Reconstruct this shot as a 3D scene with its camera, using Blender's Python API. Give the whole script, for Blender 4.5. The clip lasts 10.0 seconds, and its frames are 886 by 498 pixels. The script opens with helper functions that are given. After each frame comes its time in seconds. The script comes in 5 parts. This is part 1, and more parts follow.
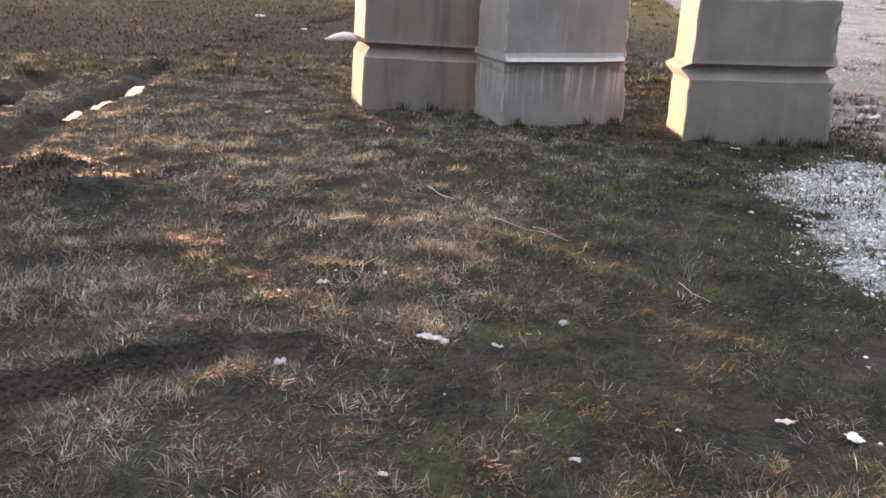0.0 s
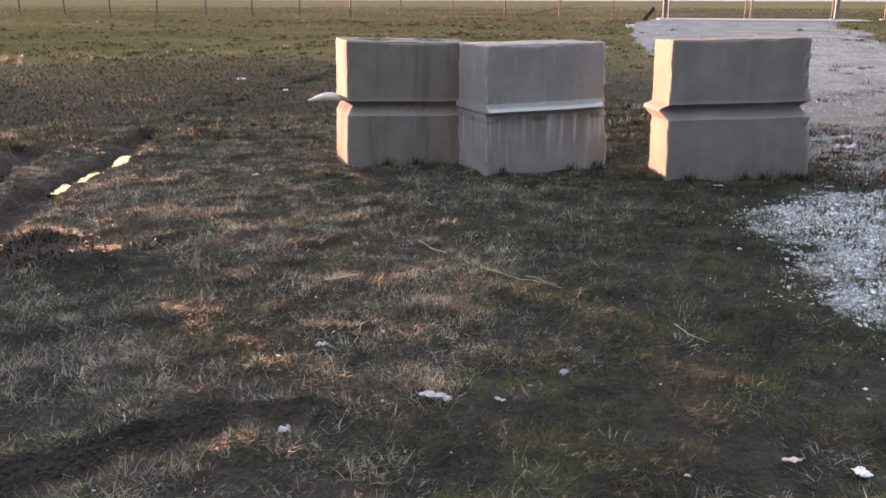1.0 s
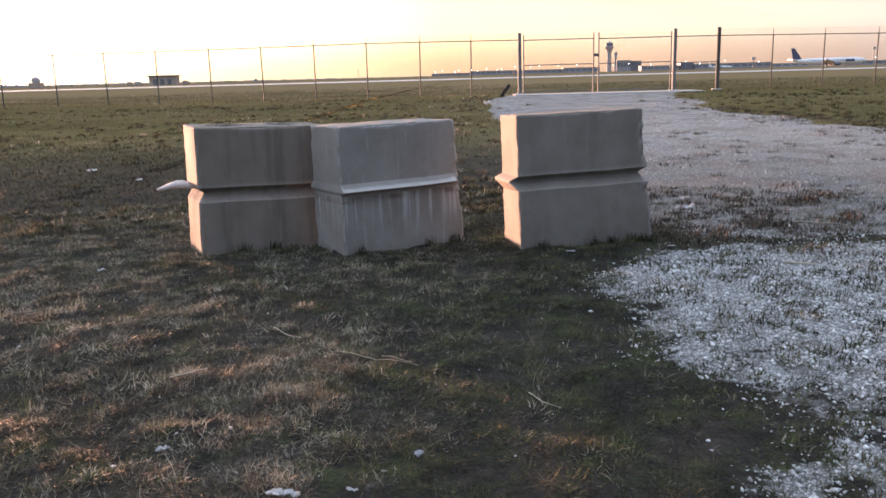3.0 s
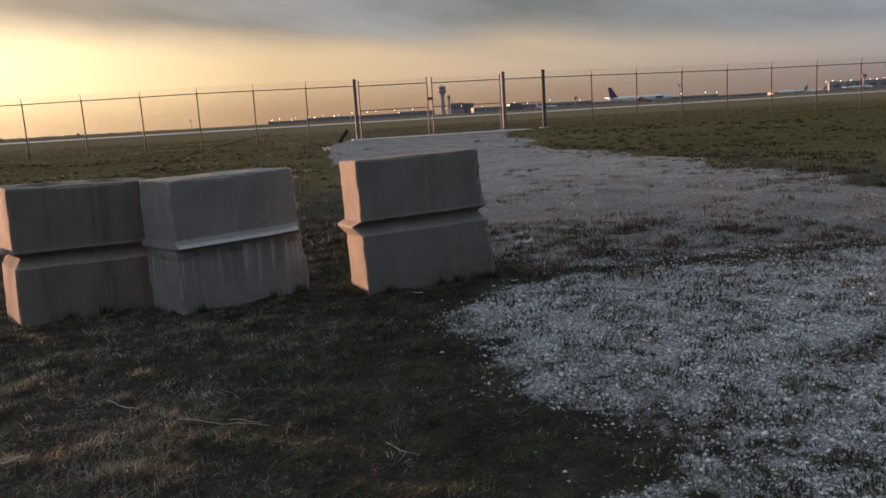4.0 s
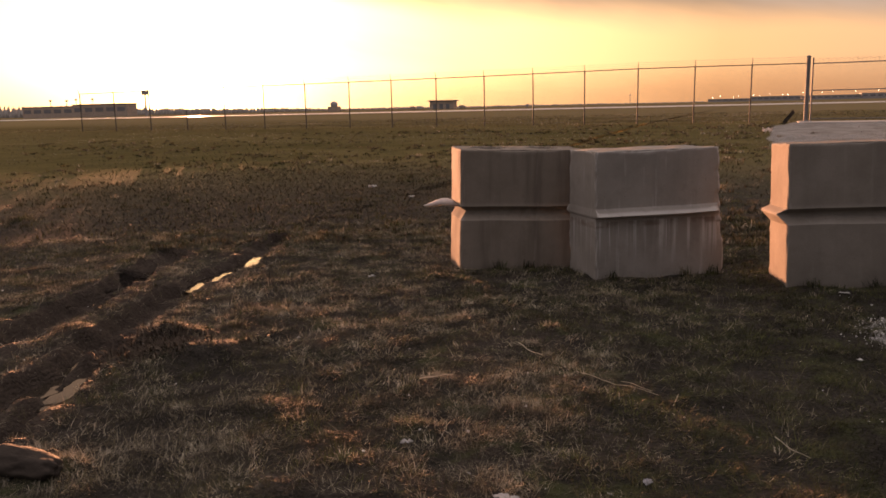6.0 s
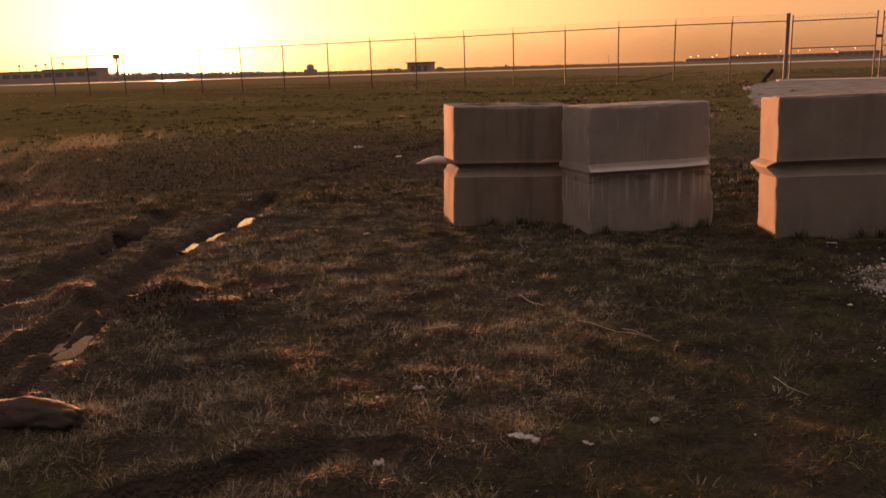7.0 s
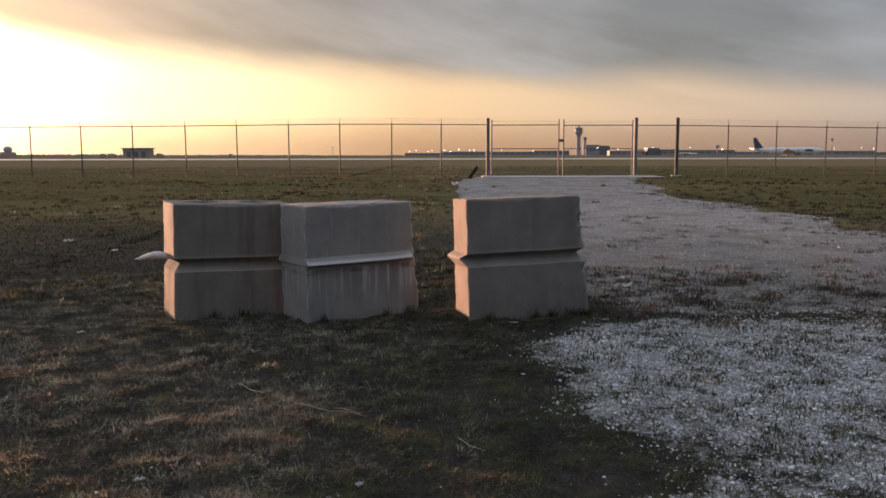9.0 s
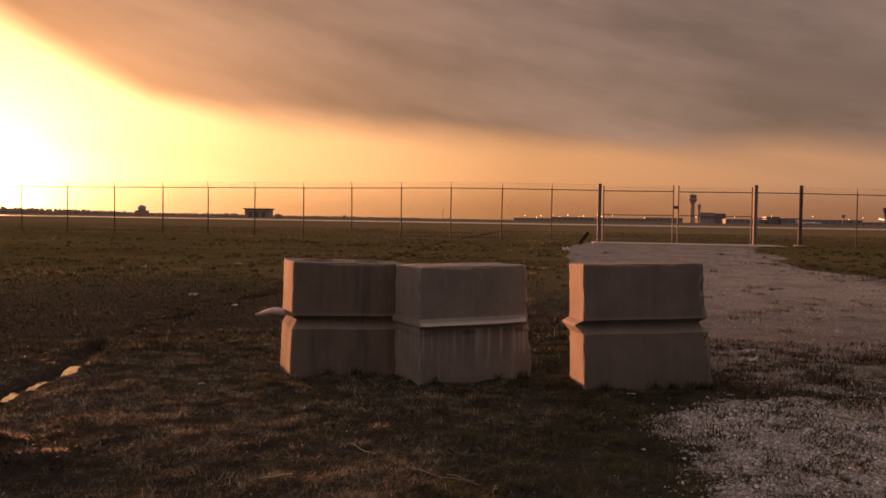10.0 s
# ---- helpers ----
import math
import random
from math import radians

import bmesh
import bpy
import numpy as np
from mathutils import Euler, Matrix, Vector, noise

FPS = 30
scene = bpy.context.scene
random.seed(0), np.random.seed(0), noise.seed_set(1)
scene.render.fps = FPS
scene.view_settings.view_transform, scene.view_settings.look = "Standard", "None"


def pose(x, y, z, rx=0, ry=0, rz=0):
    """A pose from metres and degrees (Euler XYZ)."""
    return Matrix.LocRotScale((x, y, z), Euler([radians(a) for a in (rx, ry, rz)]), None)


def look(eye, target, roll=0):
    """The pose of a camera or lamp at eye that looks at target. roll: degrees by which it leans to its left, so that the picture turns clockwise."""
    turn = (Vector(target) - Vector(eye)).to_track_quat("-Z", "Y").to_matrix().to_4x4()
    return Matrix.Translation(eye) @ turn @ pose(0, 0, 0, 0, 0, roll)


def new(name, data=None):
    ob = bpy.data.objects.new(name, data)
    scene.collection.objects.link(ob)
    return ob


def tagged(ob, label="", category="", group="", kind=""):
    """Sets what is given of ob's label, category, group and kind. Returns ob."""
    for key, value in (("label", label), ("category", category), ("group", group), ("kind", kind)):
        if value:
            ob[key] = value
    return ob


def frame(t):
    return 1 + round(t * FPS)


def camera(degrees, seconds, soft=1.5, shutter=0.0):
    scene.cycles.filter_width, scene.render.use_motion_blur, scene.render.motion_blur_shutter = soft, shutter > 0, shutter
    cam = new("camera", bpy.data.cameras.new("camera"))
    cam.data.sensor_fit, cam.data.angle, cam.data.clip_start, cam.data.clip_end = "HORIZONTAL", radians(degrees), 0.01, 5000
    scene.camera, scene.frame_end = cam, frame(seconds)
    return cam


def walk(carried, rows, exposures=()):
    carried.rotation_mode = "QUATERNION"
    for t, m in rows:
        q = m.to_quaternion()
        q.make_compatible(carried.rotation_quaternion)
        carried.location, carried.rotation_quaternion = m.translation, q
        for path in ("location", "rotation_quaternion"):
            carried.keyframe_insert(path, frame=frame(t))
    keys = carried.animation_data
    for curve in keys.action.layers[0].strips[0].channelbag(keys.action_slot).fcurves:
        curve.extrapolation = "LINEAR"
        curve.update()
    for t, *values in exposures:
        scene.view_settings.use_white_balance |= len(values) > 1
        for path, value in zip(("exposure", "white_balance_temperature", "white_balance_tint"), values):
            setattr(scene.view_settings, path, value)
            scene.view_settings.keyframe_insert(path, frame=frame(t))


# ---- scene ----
cam = camera(58.2, 10.0, soft=1.65)
PATH = [
    (0, (0.247, 0.577, 1.536), (-0.157, 2.399, 0.817), 3.1),
    (0.2, (0.269, 0.569, 1.545), (-0.178, 2.388, 0.845), 2.1),
    (0.5, (0.286, 0.559, 1.561), (-0.212, 2.375, 0.888), 1.3),
    (0.8, (0.255, 0.555, 1.577), (-0.2, 2.393, 0.932), 0.7),
    (1, (0.219, 0.555, 1.582), (-0.168, 2.421, 0.976), 0.1),
    (1.3, (0.18, 0.568, 1.568), (-0.089, 2.457, 0.968), 0.2),
    (1.5, (0.171, 0.58, 1.561), (-0.032, 2.47, 0.938), 0.8),
    (1.8, (0.223, 0.585, 1.571), (0.05, 2.476, 0.943), 1.2),
    (2, (0.291, 0.594, 1.58), (0.103, 2.495, 0.989), 1.1),
    (2.2, (0.344, 0.613, 1.584), (0.176, 2.529, 1.035), 1.1),
    (3.3, (0.372, 0.626, 1.587), (0.334, 2.589, 1.204), -3.2),
    (3.4, (0.37, 0.628, 1.587), (0.363, 2.594, 1.22), -3.6),
    (3.5, (0.369, 0.633, 1.587), (0.402, 2.602, 1.241), -3.8),
    (3.8, (0.382, 0.673, 1.589), (0.599, 2.635, 1.266), -4.1),
    (4, (0.389, 0.689, 1.59), (0.682, 2.639, 1.256), -3.4),
    (4.2, (0.383, 0.688, 1.59), (0.717, 2.629, 1.244), -2.0),
    (4.5, (0.372, 0.675, 1.585), (0.711, 2.616, 1.244), -0.4),
    (5, (0.392, 0.633, 1.552), (0.552, 2.595, 1.199), 0.7),
    (5.2, (0.416, 0.628, 1.561), (0.438, 2.597, 1.209), 0.8),
    (5.3, (0.43, 0.626, 1.57), (0.346, 2.593, 1.218), 0.6),
    (5.5, (0.454, 0.615, 1.585), (0.097, 2.555, 1.253), 0.3),
    (5.6, (0.462, 0.603, 1.588), (-0.008, 2.518, 1.256), 0.3),
    (5.7, (0.465, 0.587, 1.589), (-0.117, 2.472, 1.259), -0.1),
    (6.8, (0.402, 0.413, 1.564), (-0.406, 2.194, 1.145), -2.5),
    (6.9, (0.376, 0.409, 1.552), (-0.37, 2.215, 1.123), -2.2),
    (7, (0.359, 0.404, 1.544), (-0.312, 2.236, 1.103), -1.8),
    (7.1, (0.359, 0.392, 1.547), (-0.252, 2.241, 1.091), -1.5),
    (7.2, (0.361, 0.373, 1.556), (-0.151, 2.25, 1.095), -0.8),
    (7.3, (0.365, 0.347, 1.567), (-0.032, 2.251, 1.104), -0.1),
    (7.4, (0.372, 0.314, 1.579), (0.096, 2.241, 1.12), 0.5),
    (7.5, (0.385, 0.275, 1.591), (0.227, 2.216, 1.138), 1.0),
    (7.7, (0.428, 0.184, 1.608), (0.384, 2.134, 1.167), 0.7),
    (8, (0.506, 0.058, 1.625), (0.511, 2.022, 1.245), -0.1),
    (8.3, (0.556, -0.006, 1.646), (0.535, 1.965, 1.305), -0.8),
    (8.5, (0.566, -0.033, 1.657), (0.535, 1.94, 1.332), -1.1),
    (9, (0.552, -0.095, 1.663), (0.536, 1.891, 1.429), -0.1),
    (9.3, (0.517, -0.077, 1.659), (0.449, 1.917, 1.526), 0.5),
    (9.5, (0.493, -0.056, 1.654), (0.353, 1.937, 1.561), 0.9),
    (9.7, (0.478, -0.038, 1.65), (0.269, 1.949, 1.567), 1.0),
    (10, (0.468, -0.016, 1.647), (0.183, 1.962, 1.571), 0.9),
]
EXPOSURES = [
    (0.0, 2.45, 5700, 12), (1.0, 2.05, 5400, 11), (1.5, 1.85, 5200, 11), (2.2, 1.95, 5200, 11), (3.5, 1.1, 5200, 7),
    (4.0, 0.42, 5300, 6), (4.5, 0.85, 5300, 6), (5.5, 1.0, 5900, 12), (6.8, 0.28, 9400, 44), (7.2, 0.68, 9200, 38),
    (7.5, 1.5, 7900, 36), (8.0, 1.7, 5700, 14), (8.5, 1.0, 5500, 10), (9.0, 0.72, 5500, 9), (9.5, 0.2, 6100, 18),
    (10.0, -0.12, 9000, 43),
]
walk(cam, [(t, look(eye, target, roll)) for t, eye, target, roll in PATH], EXPOSURES)

# ---- light: a low sun behind broken cloud ----
SUN_AZ, SUN_EL = radians(-38.3), radians(1.15)
SUN = Vector((math.sin(SUN_AZ) * math.cos(SUN_EL), math.cos(SUN_AZ) * math.cos(SUN_EL), math.sin(SUN_EL)))
sun_lamp = new("sun", bpy.data.lights.new("sun", "SUN"))
sun_lamp.data.energy, sun_lamp.data.angle, sun_lamp.data.color = 12.0, radians(0.8), (1.0, 0.46, 0.23)
sun_lamp.matrix_world = look(SUN * 200, (0, 0, 0))


class Nodes:
    """A short way to write a node tree."""

    def __init__(self, tree):
        self.tree = tree
        tree.nodes.clear()

    def add(self, kind, ins=(), **props):
        n = self.tree.nodes.new("ShaderNode" + kind)
        for k, v in props.items():
            setattr(n, k, v)
        for key, v in dict(ins).items():
            if isinstance(v, bpy.types.NodeSocket):
                self.tree.links.new(v, n.inputs[key])
            else:
                n.inputs[key].default_value = v
        return n

    def math(self, op, a, b=0.0, c=0.0, clamp=False):
        return self.add("Math", {0: a, 1: b, 2: c}, operation=op, use_clamp=clamp).outputs[0]

    def mix(self, f, a, b, blend="MIX"):
        return self.add("Mix", {0: f, 6: a, 7: b}, data_type="RGBA", blend_type=blend).outputs[2]

    def noise(self, scale, vec=None, detail=4.0, rough=0.55):
        ins = {"Scale": scale, "Detail": detail, "Roughness": rough}
        if vec is not None:
            ins["Vector"] = vec
        return self.add("TexNoise", ins).outputs[0]

    def ramp(self, f, stops, ease="LINEAR"):
        n = self.add("ValToRGB", {0: f})
        r = n.color_ramp
        r.interpolation = ease
        while len(r.elements) < len(stops):
            r.elements.new(0.5)
        for e, (p, c) in zip(r.elements, stops):
            e.position, e.color = p, (*c, 1) if not isinstance(c, float) else (c, c, c, 1)
        return n.outputs[0]

    def step(self, f, lo, hi):
        return self.add("MapRange", {0: f, 1: lo, 2: hi}, interpolation_type="SMOOTHSTEP").outputs[0]


def build_world():
    world = bpy.data.worlds.new("sky")
    scene.world = world
    world.use_nodes = True
    n = Nodes(world.node_tree)
    way = n.add("VectorMath", {0: n.add("TexCoord").outputs["Generated"]}, operation="NORMALIZE").outputs[0]
    xyz = n.add("SeparateXYZ", {0: way})
    flat = n.add("VectorMath", {0: n.add("CombineXYZ", {0: xyz.outputs[0], 1: xyz.outputs[1], 2: 0.0}).outputs[0]}, operation="NORMALIZE").outputs[0]
    to_sun = n.add("VectorMath", {0: way, 1: tuple(SUN)}, operation="DOT_PRODUCT").outputs["Value"]
    side = n.add("VectorMath", {0: flat, 1: tuple(Vector((SUN.x, SUN.y, 0)).normalized())}, operation="DOT_PRODUCT").outputs["Value"]
    off = n.math("DIVIDE", n.math("ARCCOSINE", n.math("MINIMUM", to_sun, 0.99999)), math.pi)
    turn = n.math("DIVIDE", n.math("ARCCOSINE", n.math("MINIMUM", side, 0.99999)), math.pi)
    up = xyz.outputs[2]
    # cloud streaks, drawn out along the horizon
    across = n.add("VectorMath", {0: way, 1: (0.94, 0.34, 0.0)}, operation="DOT_PRODUCT").outputs["Value"]
    along = n.add("VectorMath", {0: way, 1: (-0.34, 0.94, 0.0)}, operation="DOT_PRODUCT").outputs["Value"]
    layer = n.math("ADD", n.math("MULTIPLY", up, 5.0), n.math("MULTIPLY", across, 1.2))
    leaned = n.add("CombineXYZ", {0: n.math("MULTIPLY", across, 1.5), 1: along, 2: layer}).outputs[0]
    big, small = n.noise(1.6, leaned, 5, 0.5), n.noise(4.5, leaned, 4, 0.55)
    lower_edge = n.ramp(turn, [(0.0, 0.215), (0.055, 0.14), (0.14, 0.106), (0.25, 0.084), (0.4, 0.06), (1.0, 0.03)])
    shaped = n.math("SUBTRACT", n.math("ADD", up, n.math("MULTIPLY", n.math("SUBTRACT", big, 0.5), 0.07)), lower_edge)
    deck = n.step(shaped, -0.014, 0.03)
    clear = n.ramp(off, [(0.0, (2.3, 1.85, 1.1)), (0.05, (1.9, 1.4, 0.74)), (0.1, (1.4, 0.94, 0.46)), (0.2, (0.74, 0.46, 0.23)), (0.35, (0.48, 0.34, 0.23)), (0.55, (0.28, 0.272, 0.285)), (0.75, (0.12, 0.124, 0.14)), (1.0, (0.085, 0.092, 0.108))])
    grey = n.ramp(off, [(0.0, (0.4, 0.27, 0.14)), (0.08, (0.27, 0.2, 0.135)), (0.2, (0.2, 0.166, 0.142)), (0.38, (0.2, 0.182, 0.172)), (0.52, (0.27, 0.264, 0.268)), (0.72, (0.11, 0.112, 0.12)), (1.0, (0.055, 0.057, 0.065))])
    streak = n.add("MapRange", {0: n.math("ADD", n.math("MULTIPLY", big, 0.75), n.math("MULTIPLY", small, 0.25)), 1: 0.36, 2: 0.66, 3: 0.7, 4: 1.55}).outputs[0]
    grey = n.mix(1.0, grey, n.math("MULTIPLY", streak, n.math("ADD", 1.0, n.math("MULTIPLY", n.step(up, 0.28, 0.8), 1.35))), "MULTIPLY")
    low = n.step(n.math("ADD", up, n.math("MULTIPLY", n.math("SUBTRACT", small, 0.5), 0.02)), 0.055, 0.002)
    clear = n.mix(n.math("MULTIPLY", low, 0.75), clear, n.mix(1.0, clear, (0.62, 0.5, 0.44, 1), "MULTIPLY"))
    wisp = n.noise(1.0, n.add("Mapping", {"Vector": leaned, "Scale": (1.1, 1.1, 3.2)}).outputs[0], 5, 0.55)
    clear = n.mix(n.math("MULTIPLY", n.step(wisp, 0.5, 0.68), n.math("MULTIPLY", n.step(up, 0.03, 0.09), 0.35)), clear, n.mix(0.5, clear, grey))
    grey = n.mix(1.0, grey, n.add("MapRange", {0: wisp, 1: 0.36, 2: 0.66, 3: 0.88, 4: 1.2}).outputs[0], "MULTIPLY")
    sky = n.mix(deck, clear, grey)
    # the veiled sun itself
    near_glow = n.math("POWER", 2.718, n.math("MULTIPLY", off, -180 / 2.0))
    wide_glow = n.math("POWER", 2.718, n.math("MULTIPLY", off, -180 / 6.5))
    thin = n.math("SUBTRACT", 1.0, n.math("MULTIPLY", deck, 0.8))
    near_glow, wide_glow = n.math("MULTIPLY", near_glow, thin), n.math("MULTIPLY", wide_glow, thin)
    glow = n.add("VectorMath", {0: (16.0, 11.5, 5.0), "Scale": near_glow}, operation="SCALE").outputs[0]
    veil = n.add("VectorMath", {0: (2.2, 1.4, 0.6), "Scale": wide_glow}, operation="SCALE").outputs[0]
    sky = n.mix(1.0, n.mix(1.0, sky, glow, "ADD"), veil, "ADD")
    air = n.add("TexSky", sky_type="NISHITA", sun_disc=False, sun_elevation=SUN_EL, sun_rotation=SUN_AZ, dust_density=3.0)
    first = n.add("Background", {0: air.outputs[0], 1: 0.05})
    second = n.add("Background", {0: sky, 1: 0.8})
    both = n.add("AddShader", {0: first.outputs[0], 1: second.outputs[0]})
    n.add("OutputWorld", {0: both.outputs[0]})


build_world()


# ---- materials ----
def material(name, colour, rough=0.8, metal=0.0, bump=0.0, bump_scale=40.0, vary=0.25, vary_scale=3.0, fine_scale=30.0, emit=None, spec=0.4):
    """A paint or solid with two scales of variation and a fine relief."""
    m = bpy.data.materials.new(name)
    m.use_nodes = True
    n = Nodes(m.node_tree)
    vec = n.add("NewGeometry").outputs["Position"]
    a, b = n.noise(vary_scale, vec), n.noise(fine_scale, vec, 5, 0.65)
    f = n.math("ADD", n.math("MULTIPLY", a, 0.6), n.math("MULTIPLY", b, 0.4))
    f = n.add("MapRange", {0: f, 1: 0.3, 2: 0.7, 3: 1 - vary, 4: 1 + vary}).outputs[0]
    col = n.mix(1.0, (*colour, 1), f, "MULTIPLY")
    ins = {"Base Color": col, "Roughness": rough, "Metallic": metal, "Specular IOR Level": spec}
    if bump:
        ins["Normal"] = n.add("Bump", {"Strength": bump, "Distance": 0.01, "Height": n.noise(bump_scale, vec, 6, 0.6)}).outputs[0]
    if emit:
        ins["Emission Color"], ins["Emission Strength"] = (*emit[0], 1), emit[1]
    p = n.add("BsdfPrincipled", ins)
    n.add("OutputMaterial", {0: p.outputs[0]})
    return m


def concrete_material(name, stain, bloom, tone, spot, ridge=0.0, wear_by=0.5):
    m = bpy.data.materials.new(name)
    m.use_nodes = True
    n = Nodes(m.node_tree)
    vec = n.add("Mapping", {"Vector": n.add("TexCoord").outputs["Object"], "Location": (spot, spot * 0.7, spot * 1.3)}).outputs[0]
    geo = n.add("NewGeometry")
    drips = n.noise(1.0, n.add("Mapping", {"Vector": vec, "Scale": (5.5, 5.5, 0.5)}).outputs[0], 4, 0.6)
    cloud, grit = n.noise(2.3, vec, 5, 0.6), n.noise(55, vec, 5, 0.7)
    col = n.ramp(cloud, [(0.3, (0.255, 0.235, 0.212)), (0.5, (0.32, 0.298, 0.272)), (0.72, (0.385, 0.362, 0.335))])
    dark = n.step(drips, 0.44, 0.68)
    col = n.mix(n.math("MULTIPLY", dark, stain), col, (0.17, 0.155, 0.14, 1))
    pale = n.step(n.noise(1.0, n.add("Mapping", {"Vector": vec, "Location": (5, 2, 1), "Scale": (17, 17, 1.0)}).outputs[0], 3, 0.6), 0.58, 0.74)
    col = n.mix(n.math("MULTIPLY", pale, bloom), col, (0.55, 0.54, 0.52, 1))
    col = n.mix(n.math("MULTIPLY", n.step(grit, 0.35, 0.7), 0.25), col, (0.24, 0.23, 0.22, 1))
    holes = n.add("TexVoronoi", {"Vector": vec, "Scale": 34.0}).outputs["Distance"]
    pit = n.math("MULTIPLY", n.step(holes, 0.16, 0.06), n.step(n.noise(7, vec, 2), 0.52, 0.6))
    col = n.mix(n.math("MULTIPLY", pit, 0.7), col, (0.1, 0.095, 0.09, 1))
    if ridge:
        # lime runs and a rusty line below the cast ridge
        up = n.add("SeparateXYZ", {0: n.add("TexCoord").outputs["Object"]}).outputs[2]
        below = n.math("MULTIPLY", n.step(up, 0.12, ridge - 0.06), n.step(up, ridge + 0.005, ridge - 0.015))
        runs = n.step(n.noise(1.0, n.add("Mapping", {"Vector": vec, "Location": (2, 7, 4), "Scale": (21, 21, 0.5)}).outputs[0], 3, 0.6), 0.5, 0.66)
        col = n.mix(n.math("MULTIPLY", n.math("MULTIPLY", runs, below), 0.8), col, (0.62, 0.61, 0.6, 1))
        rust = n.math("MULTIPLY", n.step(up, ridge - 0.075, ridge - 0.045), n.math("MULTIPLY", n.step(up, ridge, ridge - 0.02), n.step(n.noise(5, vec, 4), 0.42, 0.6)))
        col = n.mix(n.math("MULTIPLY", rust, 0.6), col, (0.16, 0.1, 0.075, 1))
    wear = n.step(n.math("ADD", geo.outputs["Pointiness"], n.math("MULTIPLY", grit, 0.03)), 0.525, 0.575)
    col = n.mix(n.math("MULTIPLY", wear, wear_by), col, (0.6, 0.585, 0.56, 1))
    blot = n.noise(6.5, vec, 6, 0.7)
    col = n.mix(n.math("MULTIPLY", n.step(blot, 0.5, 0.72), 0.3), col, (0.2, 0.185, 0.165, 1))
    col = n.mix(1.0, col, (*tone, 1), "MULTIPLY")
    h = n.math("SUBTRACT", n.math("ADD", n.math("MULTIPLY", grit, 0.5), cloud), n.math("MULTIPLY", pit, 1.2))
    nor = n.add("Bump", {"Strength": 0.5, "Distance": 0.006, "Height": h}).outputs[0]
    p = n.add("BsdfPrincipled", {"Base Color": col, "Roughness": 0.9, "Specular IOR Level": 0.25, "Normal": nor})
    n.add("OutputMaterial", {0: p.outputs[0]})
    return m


def ground_material():
    """Soil and thatch, gravel, wet mud and the far grass field, by the zones stored on the sheet."""
    m = bpy.data.materials.new("ground_earth")
    m.use_nodes = True
    n = Nodes(m.node_tree)
    vec = n.add("NewGeometry").outputs["Position"]
    zone = {k: n.add("Attribute", attribute_name=k).outputs["Fac"] for k in ("gravel", "mud", "bare", "green", "far", "track")}
    a, b, c = n.noise(1.1, vec, 5, 0.6), n.noise(9, vec, 5, 0.65), n.noise(60, vec, 4, 0.7)
    ab = n.math("ADD", n.math("MULTIPLY", a, 0.5), n.math("MULTIPLY", b, 0.5))
    soil = n.ramp(ab, [(0.3, (0.009, 0.008, 0.0065)), (0.48, (0.02, 0.0175, 0.014)), (0.6, (0.042, 0.037, 0.031)), (0.7, (0.15, 0.14, 0.128))])
    soil = n.mix(n.math("MULTIPLY", n.step(c, 0.52, 0.75), 0.25), soil, (0.11, 0.1, 0.086, 1))
    soil = n.mix(n.math("MULTIPLY", n.step(n.noise(26, vec, 5, 0.7), 0.5, 0.66), 0.55), soil, (0.01, 0.009, 0.0075, 1))
    moss = n.math("MULTIPLY", n.step(n.noise(2.6, vec, 6, 0.7), 0.48, 0.66), zone["green"])
    soil = n.mix(n.math("MULTIPLY", moss, 0.75), soil, (0.055, 0.065, 0.022, 1))
    bare = n.ramp(b, [(0.3, (0.016, 0.013, 0.0105)), (0.5, (0.036, 0.03, 0.024)), (0.65, (0.05, 0.041, 0.033)), (0.8, (0.085, 0.073, 0.062))])
    col = n.mix(n.step(n.math("ADD", zone["bare"], n.math("MULTIPLY", n.math("SUBTRACT", b, 0.5), 0.9)), 0.35, 0.6), soil, bare)
    # the far field
    wide = n.noise(0.05, n.add("Mapping", {"Vector": vec, "Scale": (0.5, 1.6, 1)}).outputs[0], 5, 0.65)
    patch = n.noise(0.7, vec, 5, 0.65)
    field = n.ramp(n.math("ADD", n.math("MULTIPLY", wide, 0.6), n.math("MULTIPLY", patch, 0.4)), [(0.32, (0.065, 0.058, 0.024)), (0.5, (0.125, 0.104, 0.046)), (0.68, (0.19, 0.155, 0.075))])
    field = n.mix(n.math("MULTIPLY", n.step(b, 0.45, 0.7), 0.35), field, (0.05, 0.05, 0.022, 1))
    # haze put into the colour: the field pales past the fence
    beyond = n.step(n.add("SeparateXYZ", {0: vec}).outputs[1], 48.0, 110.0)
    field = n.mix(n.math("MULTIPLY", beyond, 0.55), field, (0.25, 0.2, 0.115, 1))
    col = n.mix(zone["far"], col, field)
    # gravel bed between the loose stones
    cell = n.add("TexVoronoi", {"Vector": vec, "Scale": 55.0})
    shade = n.add("TexVoronoi", {"Vector": vec, "Scale": 55.0}, feature="DISTANCE_TO_EDGE").outputs["Distance"]
    tint = n.add("SeparateColor", {0: cell.outputs["Color"]}).outputs[0]
    bed = n.ramp(tint, [(0.0, (0.26, 0.257, 0.25)), (0.5, (0.47, 0.467, 0.46)), (1.0, (0.7, 0.697, 0.69))])
    # shade between the bed's stones, put into the colour along the cell edges
    bed = n.mix(n.math("MULTIPLY", n.step(shade, 0.12, 0.02), 0.8), bed, (0.12, 0.112, 0.104, 1))
    bed = n.mix(n.math("MULTIPLY", n.step(a, 0.5, 0.7), 0.4), bed, (0.17, 0.155, 0.14, 1))
